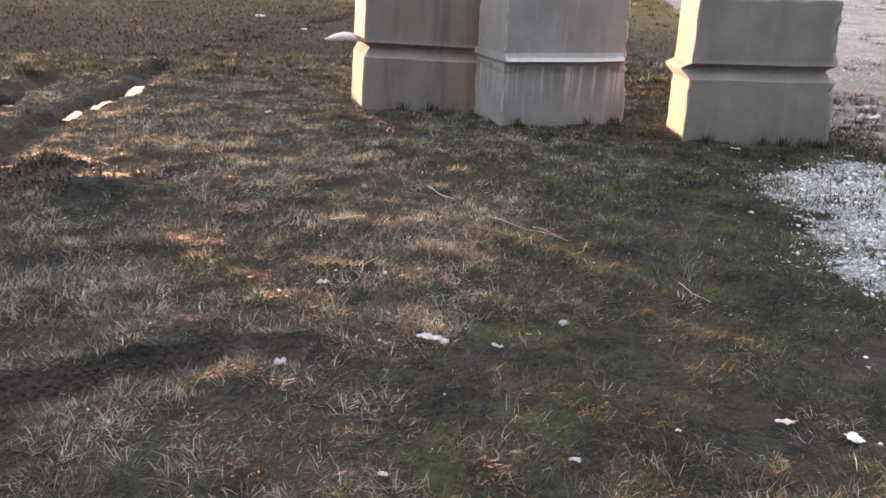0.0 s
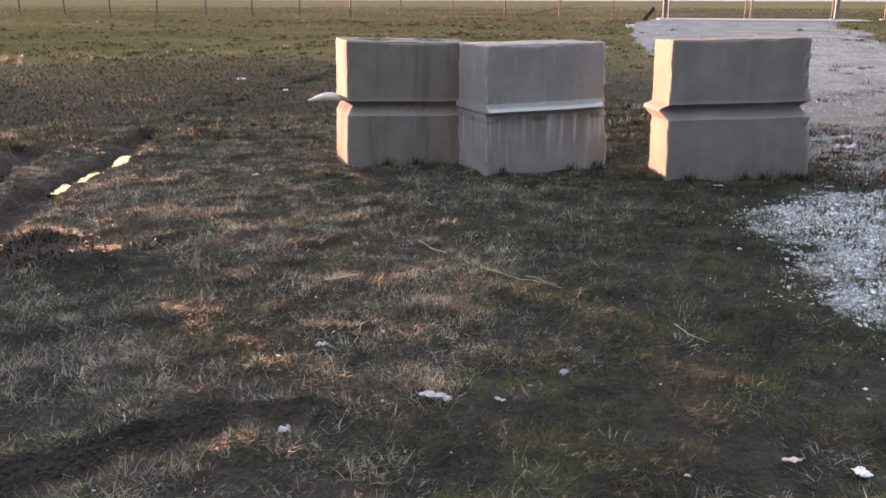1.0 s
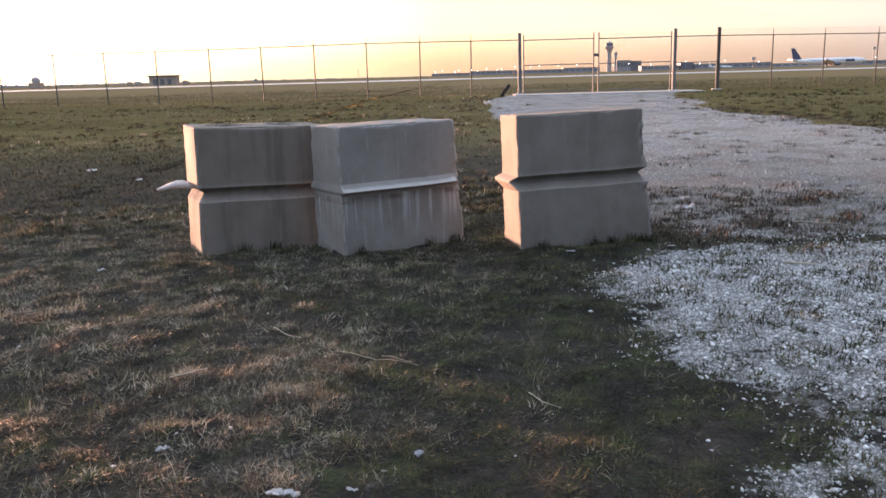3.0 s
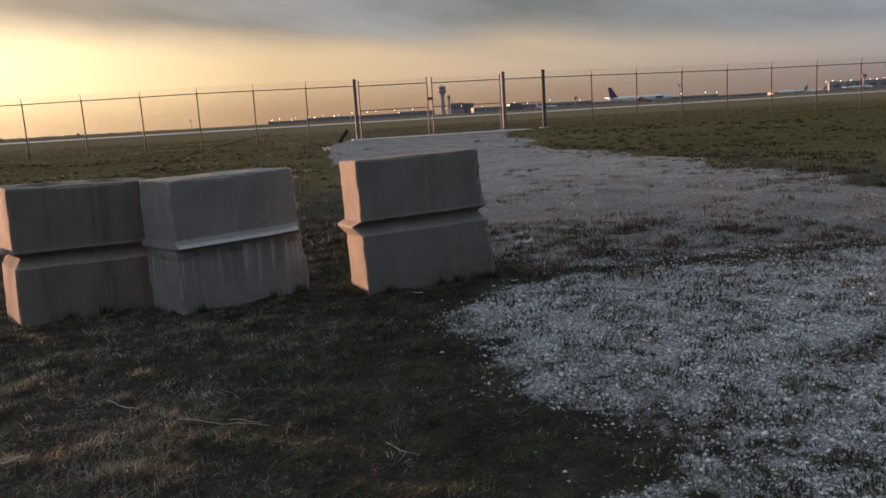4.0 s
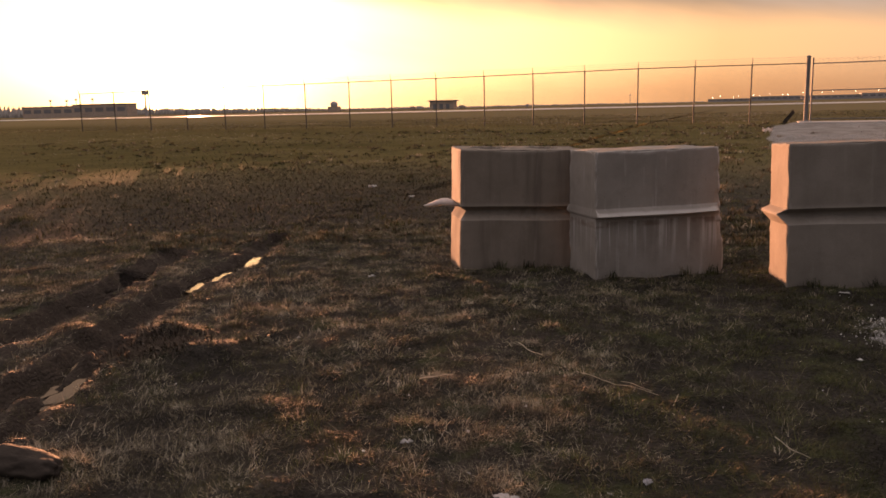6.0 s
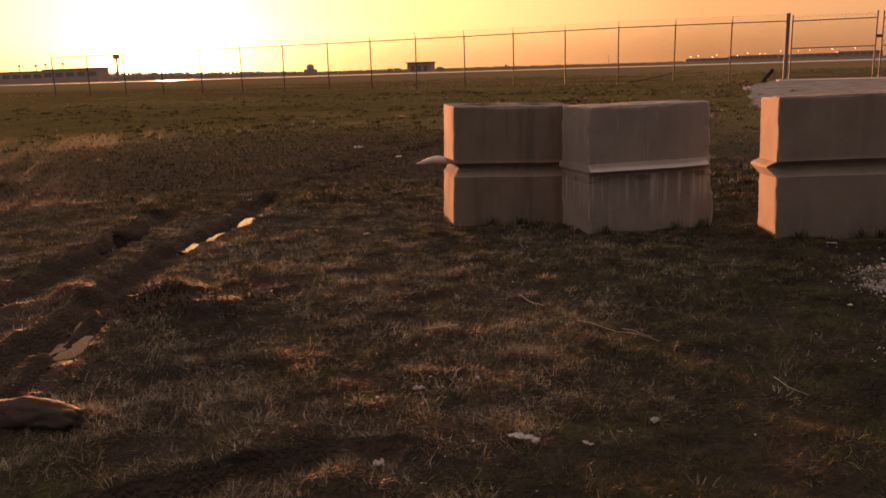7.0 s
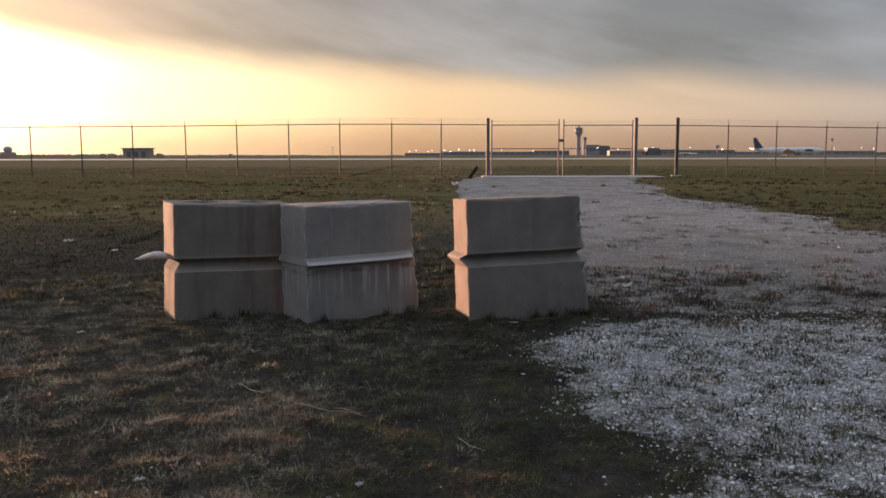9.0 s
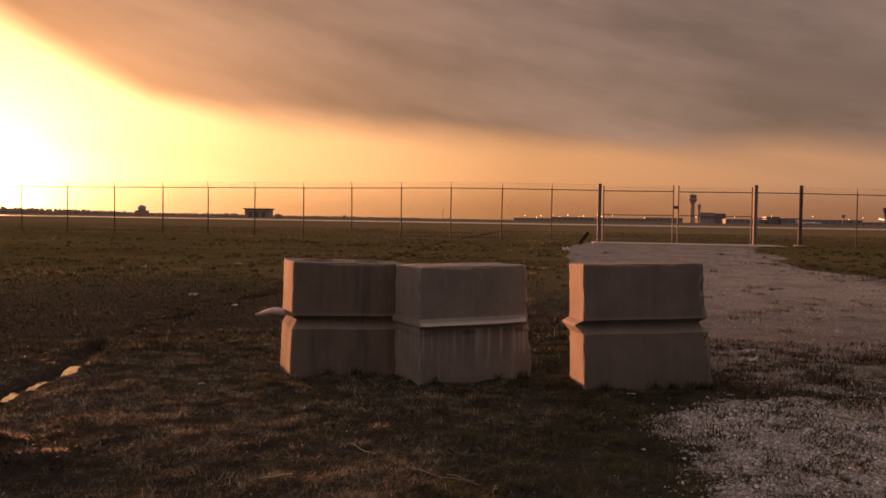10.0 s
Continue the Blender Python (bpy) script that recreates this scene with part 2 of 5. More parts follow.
    bed = n.mix(n.math("MULTIPLY", zone["track"], 0.75), bed, n.mix(1.0, bed, (0.71, 0.66, 0.61, 1), "MULTIPLY"))
    worn = n.math("MULTIPLY", n.step(n.noise(0.9, vec, 5, 0.65), 0.46, 0.6), zone["track"])
    bed = n.mix(n.math("MULTIPLY", worn, 0.6), bed, (0.18, 0.157, 0.137, 1))
    gmask = n.step(n.math("ADD", zone["gravel"], n.math("MULTIPLY", n.math("SUBTRACT", b, 0.5), 1.1)), 0.4, 0.62)
    col = n.mix(gmask, col, bed)
    wet = n.step(n.math("ADD", zone["mud"], n.math("MULTIPLY", n.math("SUBTRACT", b, 0.5), 0.6)), 0.35, 0.65)
    mud = n.ramp(c, [(0.3, (0.022, 0.016, 0.012)), (0.7, (0.06, 0.045, 0.034))])
    col = n.mix(wet, col, mud)
    crumb = n.add("TexVoronoi", {"Vector": n.add("VectorMath", {0: vec, 1: n.add("VectorMath", {0: n.add("TexNoise", {"Vector": vec, "Scale": 18.0}).outputs[1], "Scale": 0.05}, operation="SCALE").outputs[0]}, operation="ADD").outputs[0], "Scale": 42.0}).outputs["Distance"]
    h = n.math("ADD", n.math("ADD", n.math("MULTIPLY", c, 0.5), n.math("SUBTRACT", n.math("MULTIPLY", b, 1.2), n.math("MULTIPLY", crumb, 0.9))), n.math("MULTIPLY", n.math("MULTIPLY", gmask, n.math("MINIMUM", shade, 0.25)), 2.5))
    nor = n.add("Bump", {"Strength": n.math("SUBTRACT", 0.8, n.math("MULTIPLY", zone["far"], 0.74)), "Distance": 0.035, "Height": h}).outputs[0]
    rough = n.math("SUBTRACT", 0.95, n.math("MULTIPLY", wet, 0.2))
    p = n.add("BsdfPrincipled", {"Base Color": col, "Roughness": rough, "Specular IOR Level": n.math("MULTIPLY", n.math("SUBTRACT", 1.0, zone["far"]), 0.25), "Normal": nor})
    n.add("OutputMaterial", {0: p.outputs[0]})
    return m


def blade_material():
    """Grass blades: tone 0 is green, 1 is bleached straw."""
    m = bpy.data.materials.new("grass_blades")
    m.use_nodes = True
    n = Nodes(m.node_tree)
    tone = n.add("Attribute", attribute_name="tone").outputs["Fac"]
    vec = n.add("NewGeometry").outputs["Position"]
    col = n.ramp(tone, [(0.0, (0.02, 0.027, 0.01)), (0.25, (0.085, 0.092, 0.026)), (0.5, (0.08, 0.066, 0.036)), (0.75, (0.2, 0.172, 0.115)), (1.0, (0.5, 0.455, 0.36))])
    col = n.mix(n.math("MULTIPLY", n.step(n.noise(4, vec, 4), 0.4, 0.7), 0.35), col, (0.08, 0.06, 0.038, 1))
    tuft = n.add("MapRange", {0: n.noise(3.4, vec, 5, 0.7), 1: 0.38, 2: 0.62, 3: 0.28, 4: 1.25}).outputs[0]
    col = n.mix(1.0, col, tuft, "MULTIPLY")
    d = n.add("BsdfPrincipled", {"Base Color": col, "Roughness": 0.75, "Specular IOR Level": 0.25})
    t = n.add("BsdfTranslucent", {"Color": col})
    mix = n.add("MixShader", {0: 0.16, 1: d.outputs[0], 2: t.outputs[0]})
    n.add("OutputMaterial", {0: mix.outputs[0]})
    return m


def stone_material(name, dull):
    m = bpy.data.materials.new(name)
    m.use_nodes = True
    n = Nodes(m.node_tree)
    geo = n.add("NewGeometry")
    col = n.ramp(geo.outputs["Random Per Island"], [(0.0, (0.2 * dull, 0.195 * dull, 0.19 * dull)), (0.3, (0.4 * dull, 0.395 * dull, 0.385 * dull)), (0.7, (0.56 * dull, 0.555 * dull, 0.55 * dull)), (1.0, (0.74 * dull, 0.74 * dull, 0.73 * dull))])
    col = n.mix(n.math("MULTIPLY", n.step(n.noise(70, geo.outputs["Position"], 4), 0.5, 0.7), 0.3), col, (0.25, 0.235, 0.22, 1))
    p = n.add("BsdfPrincipled", {"Base Color": col, "Roughness": 0.85, "Specular IOR Level": 0.3})
    n.add("OutputMaterial", {0: p.outputs[0]})
    return m


# the left block has more drips; its brown tone also imitates veiling glare
CASTS = [concrete_material("stained_glare_concrete", 0.75, 0.2, (0.69, 0.635, 0.58), 3.1), concrete_material("pale_concrete", 0.25, 0.5, (0.83, 0.825, 0.82), 7.4, 0.56, 0.85), concrete_material("plain_concrete", 0.3, 0.15, (0.61, 0.585, 0.555), 11.2)]
GROUND, BLADE, STONE = ground_material(), blade_material(), stone_material("crushed_limestone", 1.18)
TRACK_STONE = stone_material("track_stone", 0.92)
STEEL = material("galvanised_steel", (0.17, 0.165, 0.165), 0.7, 0.2, 0.2, 60)
DARK_STEEL = material("weathered_steel", (0.09, 0.083, 0.078), 0.8, 0.1, 0.2, 60)
WIRE = material("fence_wire", (0.2, 0.19, 0.18), 0.6, 0.6)
PAPER = material("dirty_white_paper", (0.47, 0.46, 0.45), 0.85, 0, 0.3, 80, 0.15, 12)
FILM = material("white_plastic_film", (0.75, 0.73, 0.72), 0.4, 0, 0.4, 30, 0.12, 9)
DULL = material("dull_film", (0.3, 0.31, 0.34), 0.5, 0, 0.4, 30)
PINK = material("pinkish_paper", (0.62, 0.5, 0.47), 0.85, 0, 0.3, 60)
FOAM = material("pale_foam", (0.75, 0.66, 0.62), 0.8, 0, 0.4, 50)
BLACK_FILM = material("black_plastic", (0.02, 0.02, 0.022), 0.5, 0, 0.4, 30)
MUD = material("wet_clod", (0.035, 0.027, 0.021), 0.9, 0, 0.9, 25, 0.4, 6, 40)
WEED = material("dead_weed", (0.062, 0.046, 0.033), 0.9, 0, 0, 1, 0.4, 3, 30)
STICK = material("dry_stalk", (0.45, 0.4, 0.31), 0.8, 0, 0.3, 90)
TARMAC = material("pale_runway", (0.5, 0.5, 0.51), 0.5, 0, 0, 1, 0.15, 0.02, 0.3, spec=0.4)
SLAB = material("gate_slab_concrete", (0.34, 0.335, 0.325), 0.85, 0, 0.3, 20, 0.2, 0.8, 12)
FAR_WALL = material("hazy_wall", (0.34, 0.33, 0.35), 0.9, 0, 0, 1, 0.15, 0.03, 0.4)
FAR_PALE = material("pale_cladding", (0.44, 0.43, 0.44), 0.85, 0, 0, 1, 0.12, 0.05, 0.4)
FAR_DARK = material("dark_glazing", (0.16, 0.165, 0.19), 0.5, 0, 0, 1, 0.2, 0.05, 0.4)
HUT_WALL = material("hut_cladding", (0.42, 0.34, 0.29), 0.85, 0, 0, 1, 0.15, 0.2, 2)
AIRCRAFT = material("aircraft_white", (0.84, 0.84, 0.85), 0.3, 0, 0, 1, 0.06, 0.1, 1)
NAVY = material("livery_navy", (0.07, 0.075, 0.14), 0.4)
TEAL = material("livery_teal", (0.05, 0.22, 0.22), 0.4)
FOREST = material("far_wood", (0.26, 0.24, 0.22), 0.95, 0, 0, 1, 0.3, 0.05, 0.3)
LAMP = material("lamp_glass", (0.9, 0.85, 0.7), 0.4, emit=((1.0, 0.85, 0.6), 6.0))


def water_material():
    m = bpy.data.materials.new("puddle_water")
    m.use_nodes = True
    n = Nodes(m.node_tree)
    vec = n.add("NewGeometry").outputs["Position"]
    nor = n.add("Bump", {"Strength": 0.12, "Distance": 0.01, "Height": n.noise(7, vec, 3)}).outputs[0]
    p = n.add("BsdfPrincipled", {"Base Color": (0.03, 0.024, 0.018, 1), "Roughness": 0.06, "IOR": 1.33, "Specular IOR Level": 0.6, "Normal": nor})
    n.add("OutputMaterial", {0: p.outputs[0]})
    return m


WATER = water_material()


# ---- building blocks ----
def part(name, bm, mat, parent=None, label="", smooth=False):
    me = bpy.data.meshes.new(name)
    bmesh.ops.recalc_face_normals(bm, faces=bm.faces)
    bm.to_mesh(me)
    bm.free()
    me.materials.append(mat)
    if smooth:
        me.polygons.foreach_set("use_smooth", [True] * len(me.polygons))
    ob = new(name, me)
    if parent:
        ob.parent = parent
    return tagged(ob, label)


def thing(name, place, label, category, group="", kind="", turn=0.0):
    ob = new(name)
    ob.matrix_world = pose(*place, 0, 0, turn)
    return tagged(ob, label, category, group, kind)


def box_bm(x0, x1, y0, y1, z0, z1, bevel=0.0):
    bm = bmesh.new()
    bmesh.ops.create_cube(bm, size=1)
    bmesh.ops.transform(bm, matrix=Matrix.Translation(((x0 + x1) / 2, (y0 + y1) / 2, (z0 + z1) / 2)) @ Matrix.Diagonal((x1 - x0, y1 - y0, z1 - z0, 1)), verts=bm.verts)
    if bevel:
        bmesh.ops.bevel(bm, geom=bm.edges[:], offset=bevel, segments=1, affect="EDGES")
    return bm


def tube_bm(a, b, r0, r1=None, sides=8, bm=None):
    bm = bm or bmesh.new()
    a, b = Vector(a), Vector(b)
    made = bmesh.ops.create_cone(bm, cap_ends=True, segments=sides, radius1=r0, radius2=r0 if r1 is None else r1, depth=(b - a).length)
    turn = (b - a).to_track_quat("Z", "Y").to_matrix().to_4x4()
    bmesh.ops.transform(bm, matrix=Matrix.Translation((a + b) / 2) @ turn, verts=made["verts"])
    return bm


def lathe_bm(rings, sides=16):
    """A body of revolution round z from (radius, height) rings."""
    bm = bmesh.new()
    loops = [[bm.verts.new((r * math.cos(2 * math.pi * k / sides), r * math.sin(2 * math.pi * k / sides), z)) for k in range(sides)] for r, z in rings]
    for lo, hi in zip(loops, loops[1:]):
        for k in range(sides):
            bm.faces.new((lo[k], lo[(k + 1) % sides], hi[(k + 1) % sides], hi[k]))
    bm.faces.new(loops[0][::-1])
    bm.faces.new(loops[-1])
    return bm


def value_noise(x, y, seed=0):
    ix, iy = np.floor(x).astype(np.int64), np.floor(y).astype(np.int64)
    fx, fy = x - ix, y - iy
    fx, fy = fx * fx * (3 - 2 * fx), fy * fy * (3 - 2 * fy)

    def rnd(i, j):
        h = (i * 374761393 + j * 668265263 + seed * 1442695041) & 0xFFFFFFFF
        h = ((h ^ (h >> 13)) * 1274126177) & 0xFFFFFFFF
        return ((h ^ (h >> 16)) & 0xFFFF) / 65535.0

    a, b, c, d = rnd(ix, iy), rnd(ix + 1, iy), rnd(ix, iy + 1), rnd(ix + 1, iy + 1)
    return (a * (1 - fx) + b * fx) * (1 - fy) + (c * (1 - fx) + d * fx) * fy


def fbm(x, y, scale, seed=0, octaves=4):
    total, amp, norm = 0.0, 1.0, 0.0
    for k in range(octaves):
        total = total + amp * value_noise(x * scale * 2**k, y * scale * 2**k, seed + k)
        norm, amp = norm + amp, amp * 0.55
    return total / norm


def ease(v, lo, hi):
    t = np.clip((v - lo) / (hi - lo), 0, 1)
    return t * t * (3 - 2 * t)


def near_line(x, y, pts):
    """Distance from a bent line, and the signed side (positive to its left)."""
    best, side = np.full(np.shape(x), 1e9), np.zeros(np.shape(x))
    for (ax, ay), (bx, by) in zip(pts, pts[1:]):
        dx, dy = bx - ax, by - ay
        t = np.clip(((x - ax) * dx + (y - ay) * dy) / (dx * dx + dy * dy), 0, 1)
        ox, oy = x - ax - t * dx, y - ay - t * dy
        d = np.hypot(ox, oy)
        s = np.sign(dx * oy - dy * ox)
        side, best = np.where(d < best, s, side), np.minimum(best, d)
    return best, side


# ---- the ground: one sheet to the horizon ----
RUTS = [  # line, half width, depth
    ([(-2.95, 2.0), (-3.3, 3.0), (-3.55, 3.85), (-4.0, 5.1), (-4.45, 6.3), (-4.65, 7.6), (-5.2, 9.2)], 0.19, 0.11),
    ([(-3.7, 2.6), (-4.15, 3.6), (-4.5, 4.4), (-4.75, 5.1), (-5.15, 6.3), (-5.7, 7.8)], 0.22, 0.12),
    ([(-2.4, 1.7), (-2.8, 2.6), (-3.1, 3.4), (-3.45, 4.2), (-3.9, 5.1)], 0.13, 0.09),
]
NEAR_RUT = [(-2.3, 2.15), (-1.75, 2.5), (-1.42, 2.85), (-1.17, 3.12), (-0.93, 3.2), (-0.7, 3.2)]
MOUNDS = [(-3.4, 4.95, 0.4, 0.12), (-3.0, 4.55, 0.42, 0.1), (-2.8, 4.8, 0.3, 0.06), (-2.55, 3.0, 0.3, 0.04)]
SLOPE_Y0, SLOPE_Y1, SLOPE_Z = 9.0, 46.0, 0.43


def height(x, y):
    x, y = np.asarray(x, float), np.asarray(y, float)
    z = SLOPE_Z * np.clip((y - SLOPE_Y0) / (SLOPE_Y1 - SLOPE_Y0), 0, 1)
    rough = 1 - ease(np.hypot(x, y - 6), 14, 60)
    grav = gravel_zone(x, y)
    close = 1 - ease(np.hypot(x * 0.9, y - 5.5), 5.0, 8.5)
    lumps = (fbm(x, y, 1.1, 3) - 0.5) * 0.05 * (1 - ease(np.hypot(x, y - 6), 7, 20)) + ((fbm(x, y, 4.5, 11, 3) - 0.5) * 0.05 + (fbm(x, y, 8.0, 13, 2) - 0.5) * 0.026) * close
    z = z + rough * lumps * (1 - 0.55 * grav)
    for line, half, deep in RUTS:
        d, _ = near_line(x, y, line)
        d = d + (fbm(x, y, 2.3, 21, 2) - 0.5) * 0.2 + (fbm(x, y, 6, 23, 1) - 0.5) * 0.06
        z = z - deep * (1 - ease(d, half * 0.35, half)) + 0.012 * np.exp(-(((d - half * 1.4) / (half * 0.5)) ** 2)) * (0.3 + 1.2 * fbm(x, y, 1.7, 27, 2))
    z = z + 0.1 * (fbm(x, y, 8, 29, 2) - 0.5) * mud_zone(x, y)
    d, s = near_line(x, y, NEAR_RUT)
    d = d + (fbm(x, y, 6, 31, 3) - 0.5) * 0.06
    fade = ease(x, -2.3, -1.7) * (1 - ease(x, -1.0, -0.75))
    z = z - 0.09 * fade * (1 - ease(d, np.where(s > 0, 0.06, 0.03), np.where(s > 0, 0.09, 0.2)))
    for mx, my, r, top in MOUNDS:
        q = np.hypot(x - mx, y - my) + (fbm(x, y, 5, 41, 3) - 0.5) * 0.2
        z = z + top * (1 - ease(q, 0, r))
    return z


def gravel_edge(y):
    return np.interp(y, [1.0, 3.0, 3.6, 4.1, 4.55, 4.85, 5.4, 6.0, 6.5, 6.9, 7.4, 7.8, 8.1], [1.7, 1.6, 1.6, 1.7, 1.58, 1.44, 1.6, 1.47, 1.3, 1.36, 1.7, 2.3, 3.3])


def gravel_zone(x, y):
    """1 on the white stone in front and on the road to the gate, 0 on the grass."""
    ragged = (fbm(x, y, 2.2, 51) - 0.5) * 0.9
    front = ease(x - gravel_edge(y) + ragged * 1.1, -0.3, 0.35) * (1 - ease(y, 7.5, 8.3)) * ease(y + ragged * 2, -1.5, 1.5)
    thin = ease(-y + (x - 1.5) * 0.25 + ragged, -5.8, -4.0)
    holes = ease(fbm(x, y, 2.6, 57), 0.55 - 0.07 * thin, 0.66 - 0.06 * thin)
    front = front * (1 - 0.08 * thin) * (1 - (0.36 + 0.12 * thin) * holes)
    left = np.interp(y, [7.5, 9, 12, 20, 30, 40, 44, 46], [2.3, 2.0, 1.6, 1.2, 0.7, 0.8, 1.3, 2.9])
    right = np.interp(y, [10.5, 11.5, 13.3, 15.5, 18.9, 22.6, 29, 38, 46], [60, 9.2, 9.2, 10.0, 10.6, 9.6, 8.6, 9.6, 11.3])
    road = ease(x - left + ragged * 0.6, -0.2, 0.5) * (1 - ease(x - right + ragged * 1.6 + (fbm(x, y, 0.45, 53) - 0.5) * 3.0, -0.9, 0.5)) * ease(y, 7.6, 8.6) * (1 - ease(y, 46, 47))
    weedy = ease(x, 1.8, 2.6) * (1 - ease(x, 5.0, 6.5)) * ease(y, 7.4, 8.2) * (1 - ease(y, 9.4, 11.2))
    road = road * (1 - 0.36 * weedy)
    return np.clip(np.maximum(front, road), 0, 1)


def mud_zone(x, y):
    out = np.zeros(np.shape(x))
    for line, half, _ in RUTS:
        d, _ = near_line(x, y, line)
        out = np.maximum(out, 1 - ease(d, half * 0.7, half * 1.5))
    d, s = near_line(x, y, NEAR_RUT)
    fade = ease(x, -2.3, -1.8) * (1 - ease(x, -0.95, -0.75))
    return np.maximum(out, 0.95 * fade * (1 - ease(d, 0.06, np.where(s > 0, 0.12, 0.2))))


def weedy_zone(x, y):
    """The strip of brown dead weeds between the white stone and the track."""
    return ease(x, 1.8, 2.6) * (1 - ease(x, 5.0, 7.0)) * ease(y, 7.2, 8.2) * (1 - ease(y, 9.6, 11.8))


def bare_zone(x, y):
    q = np.hypot((x + 8.0) * 0.8 + (y - 14) * 0.45, (y - 14) * 0.75 - (x + 8.0) * 0.3)
    patch = 0.9 * (1 - ease(q + (fbm(x, y, 0.6, 61) - 0.5) * 3, 3.0, 5.5))
    weedy = 0.5 * weedy_zone(x, y)
    tracks = 0.5 * (1 - ease(near_line(x, y, RUTS[0][0])[0], 0.5, 1.3))
    spots = 0.8 * ease(fbm(x, y, 1.7, 67), 0.56, 0.68)
    return np.clip(np.maximum.reduce([patch, weedy, tracks, spots]), 0, 1)


def stretched(lo, hi, step, far, grow=1.16):
    mid = np.arange(lo, hi + step / 2, step)
    tail, d = [], step
    p = hi
    while p < far:
        d *= grow
        p += d
        tail.append(p)
    return mid, np.array(tail)


def mesh_of(name, verts, faces, mat, attrs=(), smooth=False):
    """A mesh of equal-sided faces from arrays."""
    me = bpy.data.meshes.new(name)
    k = faces.shape[1]
    me.vertices.add(len(verts))
    me.vertices.foreach_set("co", np.ascontiguousarray(verts, np.float32).ravel())
    me.loops.add(faces.size)
    me.loops.foreach_set("vertex_index", np.ascontiguousarray(faces, np.int32).ravel())
    me.polygons.add(len(faces))
    me.polygons.foreach_set("loop_start", np.arange(0, faces.size, k, dtype=np.int32))
    if smooth:
        me.polygons.foreach_set("use_smooth", np.ones(len(faces), bool))
    for key, values in attrs:
        at = me.attributes.new(key, "FLOAT", "POINT")
        at.data.foreach_set("value", np.ascontiguousarray(values, np.float32))
    me.update(calc_edges=True)
    me.validate()
    me.materials.append(mat)
    return new(name, me)


def build_ground():
    mid, tail = stretched(-5.6, 5.2, 0.04, 4600)
    xs = np.concatenate([-(tail[::-1]), mid, tail])
    mid, tail = stretched(1.3, 9.6, 0.04, 4600, 1.1)
    back, d = [], 0.05
    p = 1.3
    while p > -4600:
        d *= 1.35
        p -= d
        back.append(p)
    ys = np.concatenate([back[::-1], mid, tail])
    gx, gy = np.meshgrid(xs, ys)
    x, y = gx.ravel(), gy.ravel()
    z = height(x, y)
    nx = len(xs)
    i, j = np.meshgrid(np.arange(nx - 1), np.arange(len(ys) - 1))
    a = (j * nx + i).ravel()
    faces = np.stack([a, a + 1, a + nx + 1, a + nx], 1)
    far = ease(np.hypot(x, y), 12, 24)
    green = ease(fbm(x, y, 0.5, 71), 0.35, 0.6)
    attrs = [("gravel", gravel_zone(x, y)), ("mud", mud_zone(x, y)), ("bare", bare_zone(x, y)), ("green", green), ("far", far), ("track", ease(y, 7.6, 9.0))]
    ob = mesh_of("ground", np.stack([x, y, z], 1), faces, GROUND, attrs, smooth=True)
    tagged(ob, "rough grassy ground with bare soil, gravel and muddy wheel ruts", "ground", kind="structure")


build_ground()


# ---- the three concrete barrier blocks ----
def groove(z, mid, above, below):
    return max(0.0, 1 - (z - mid) / above if z > mid else 1 - (mid - z) / below)


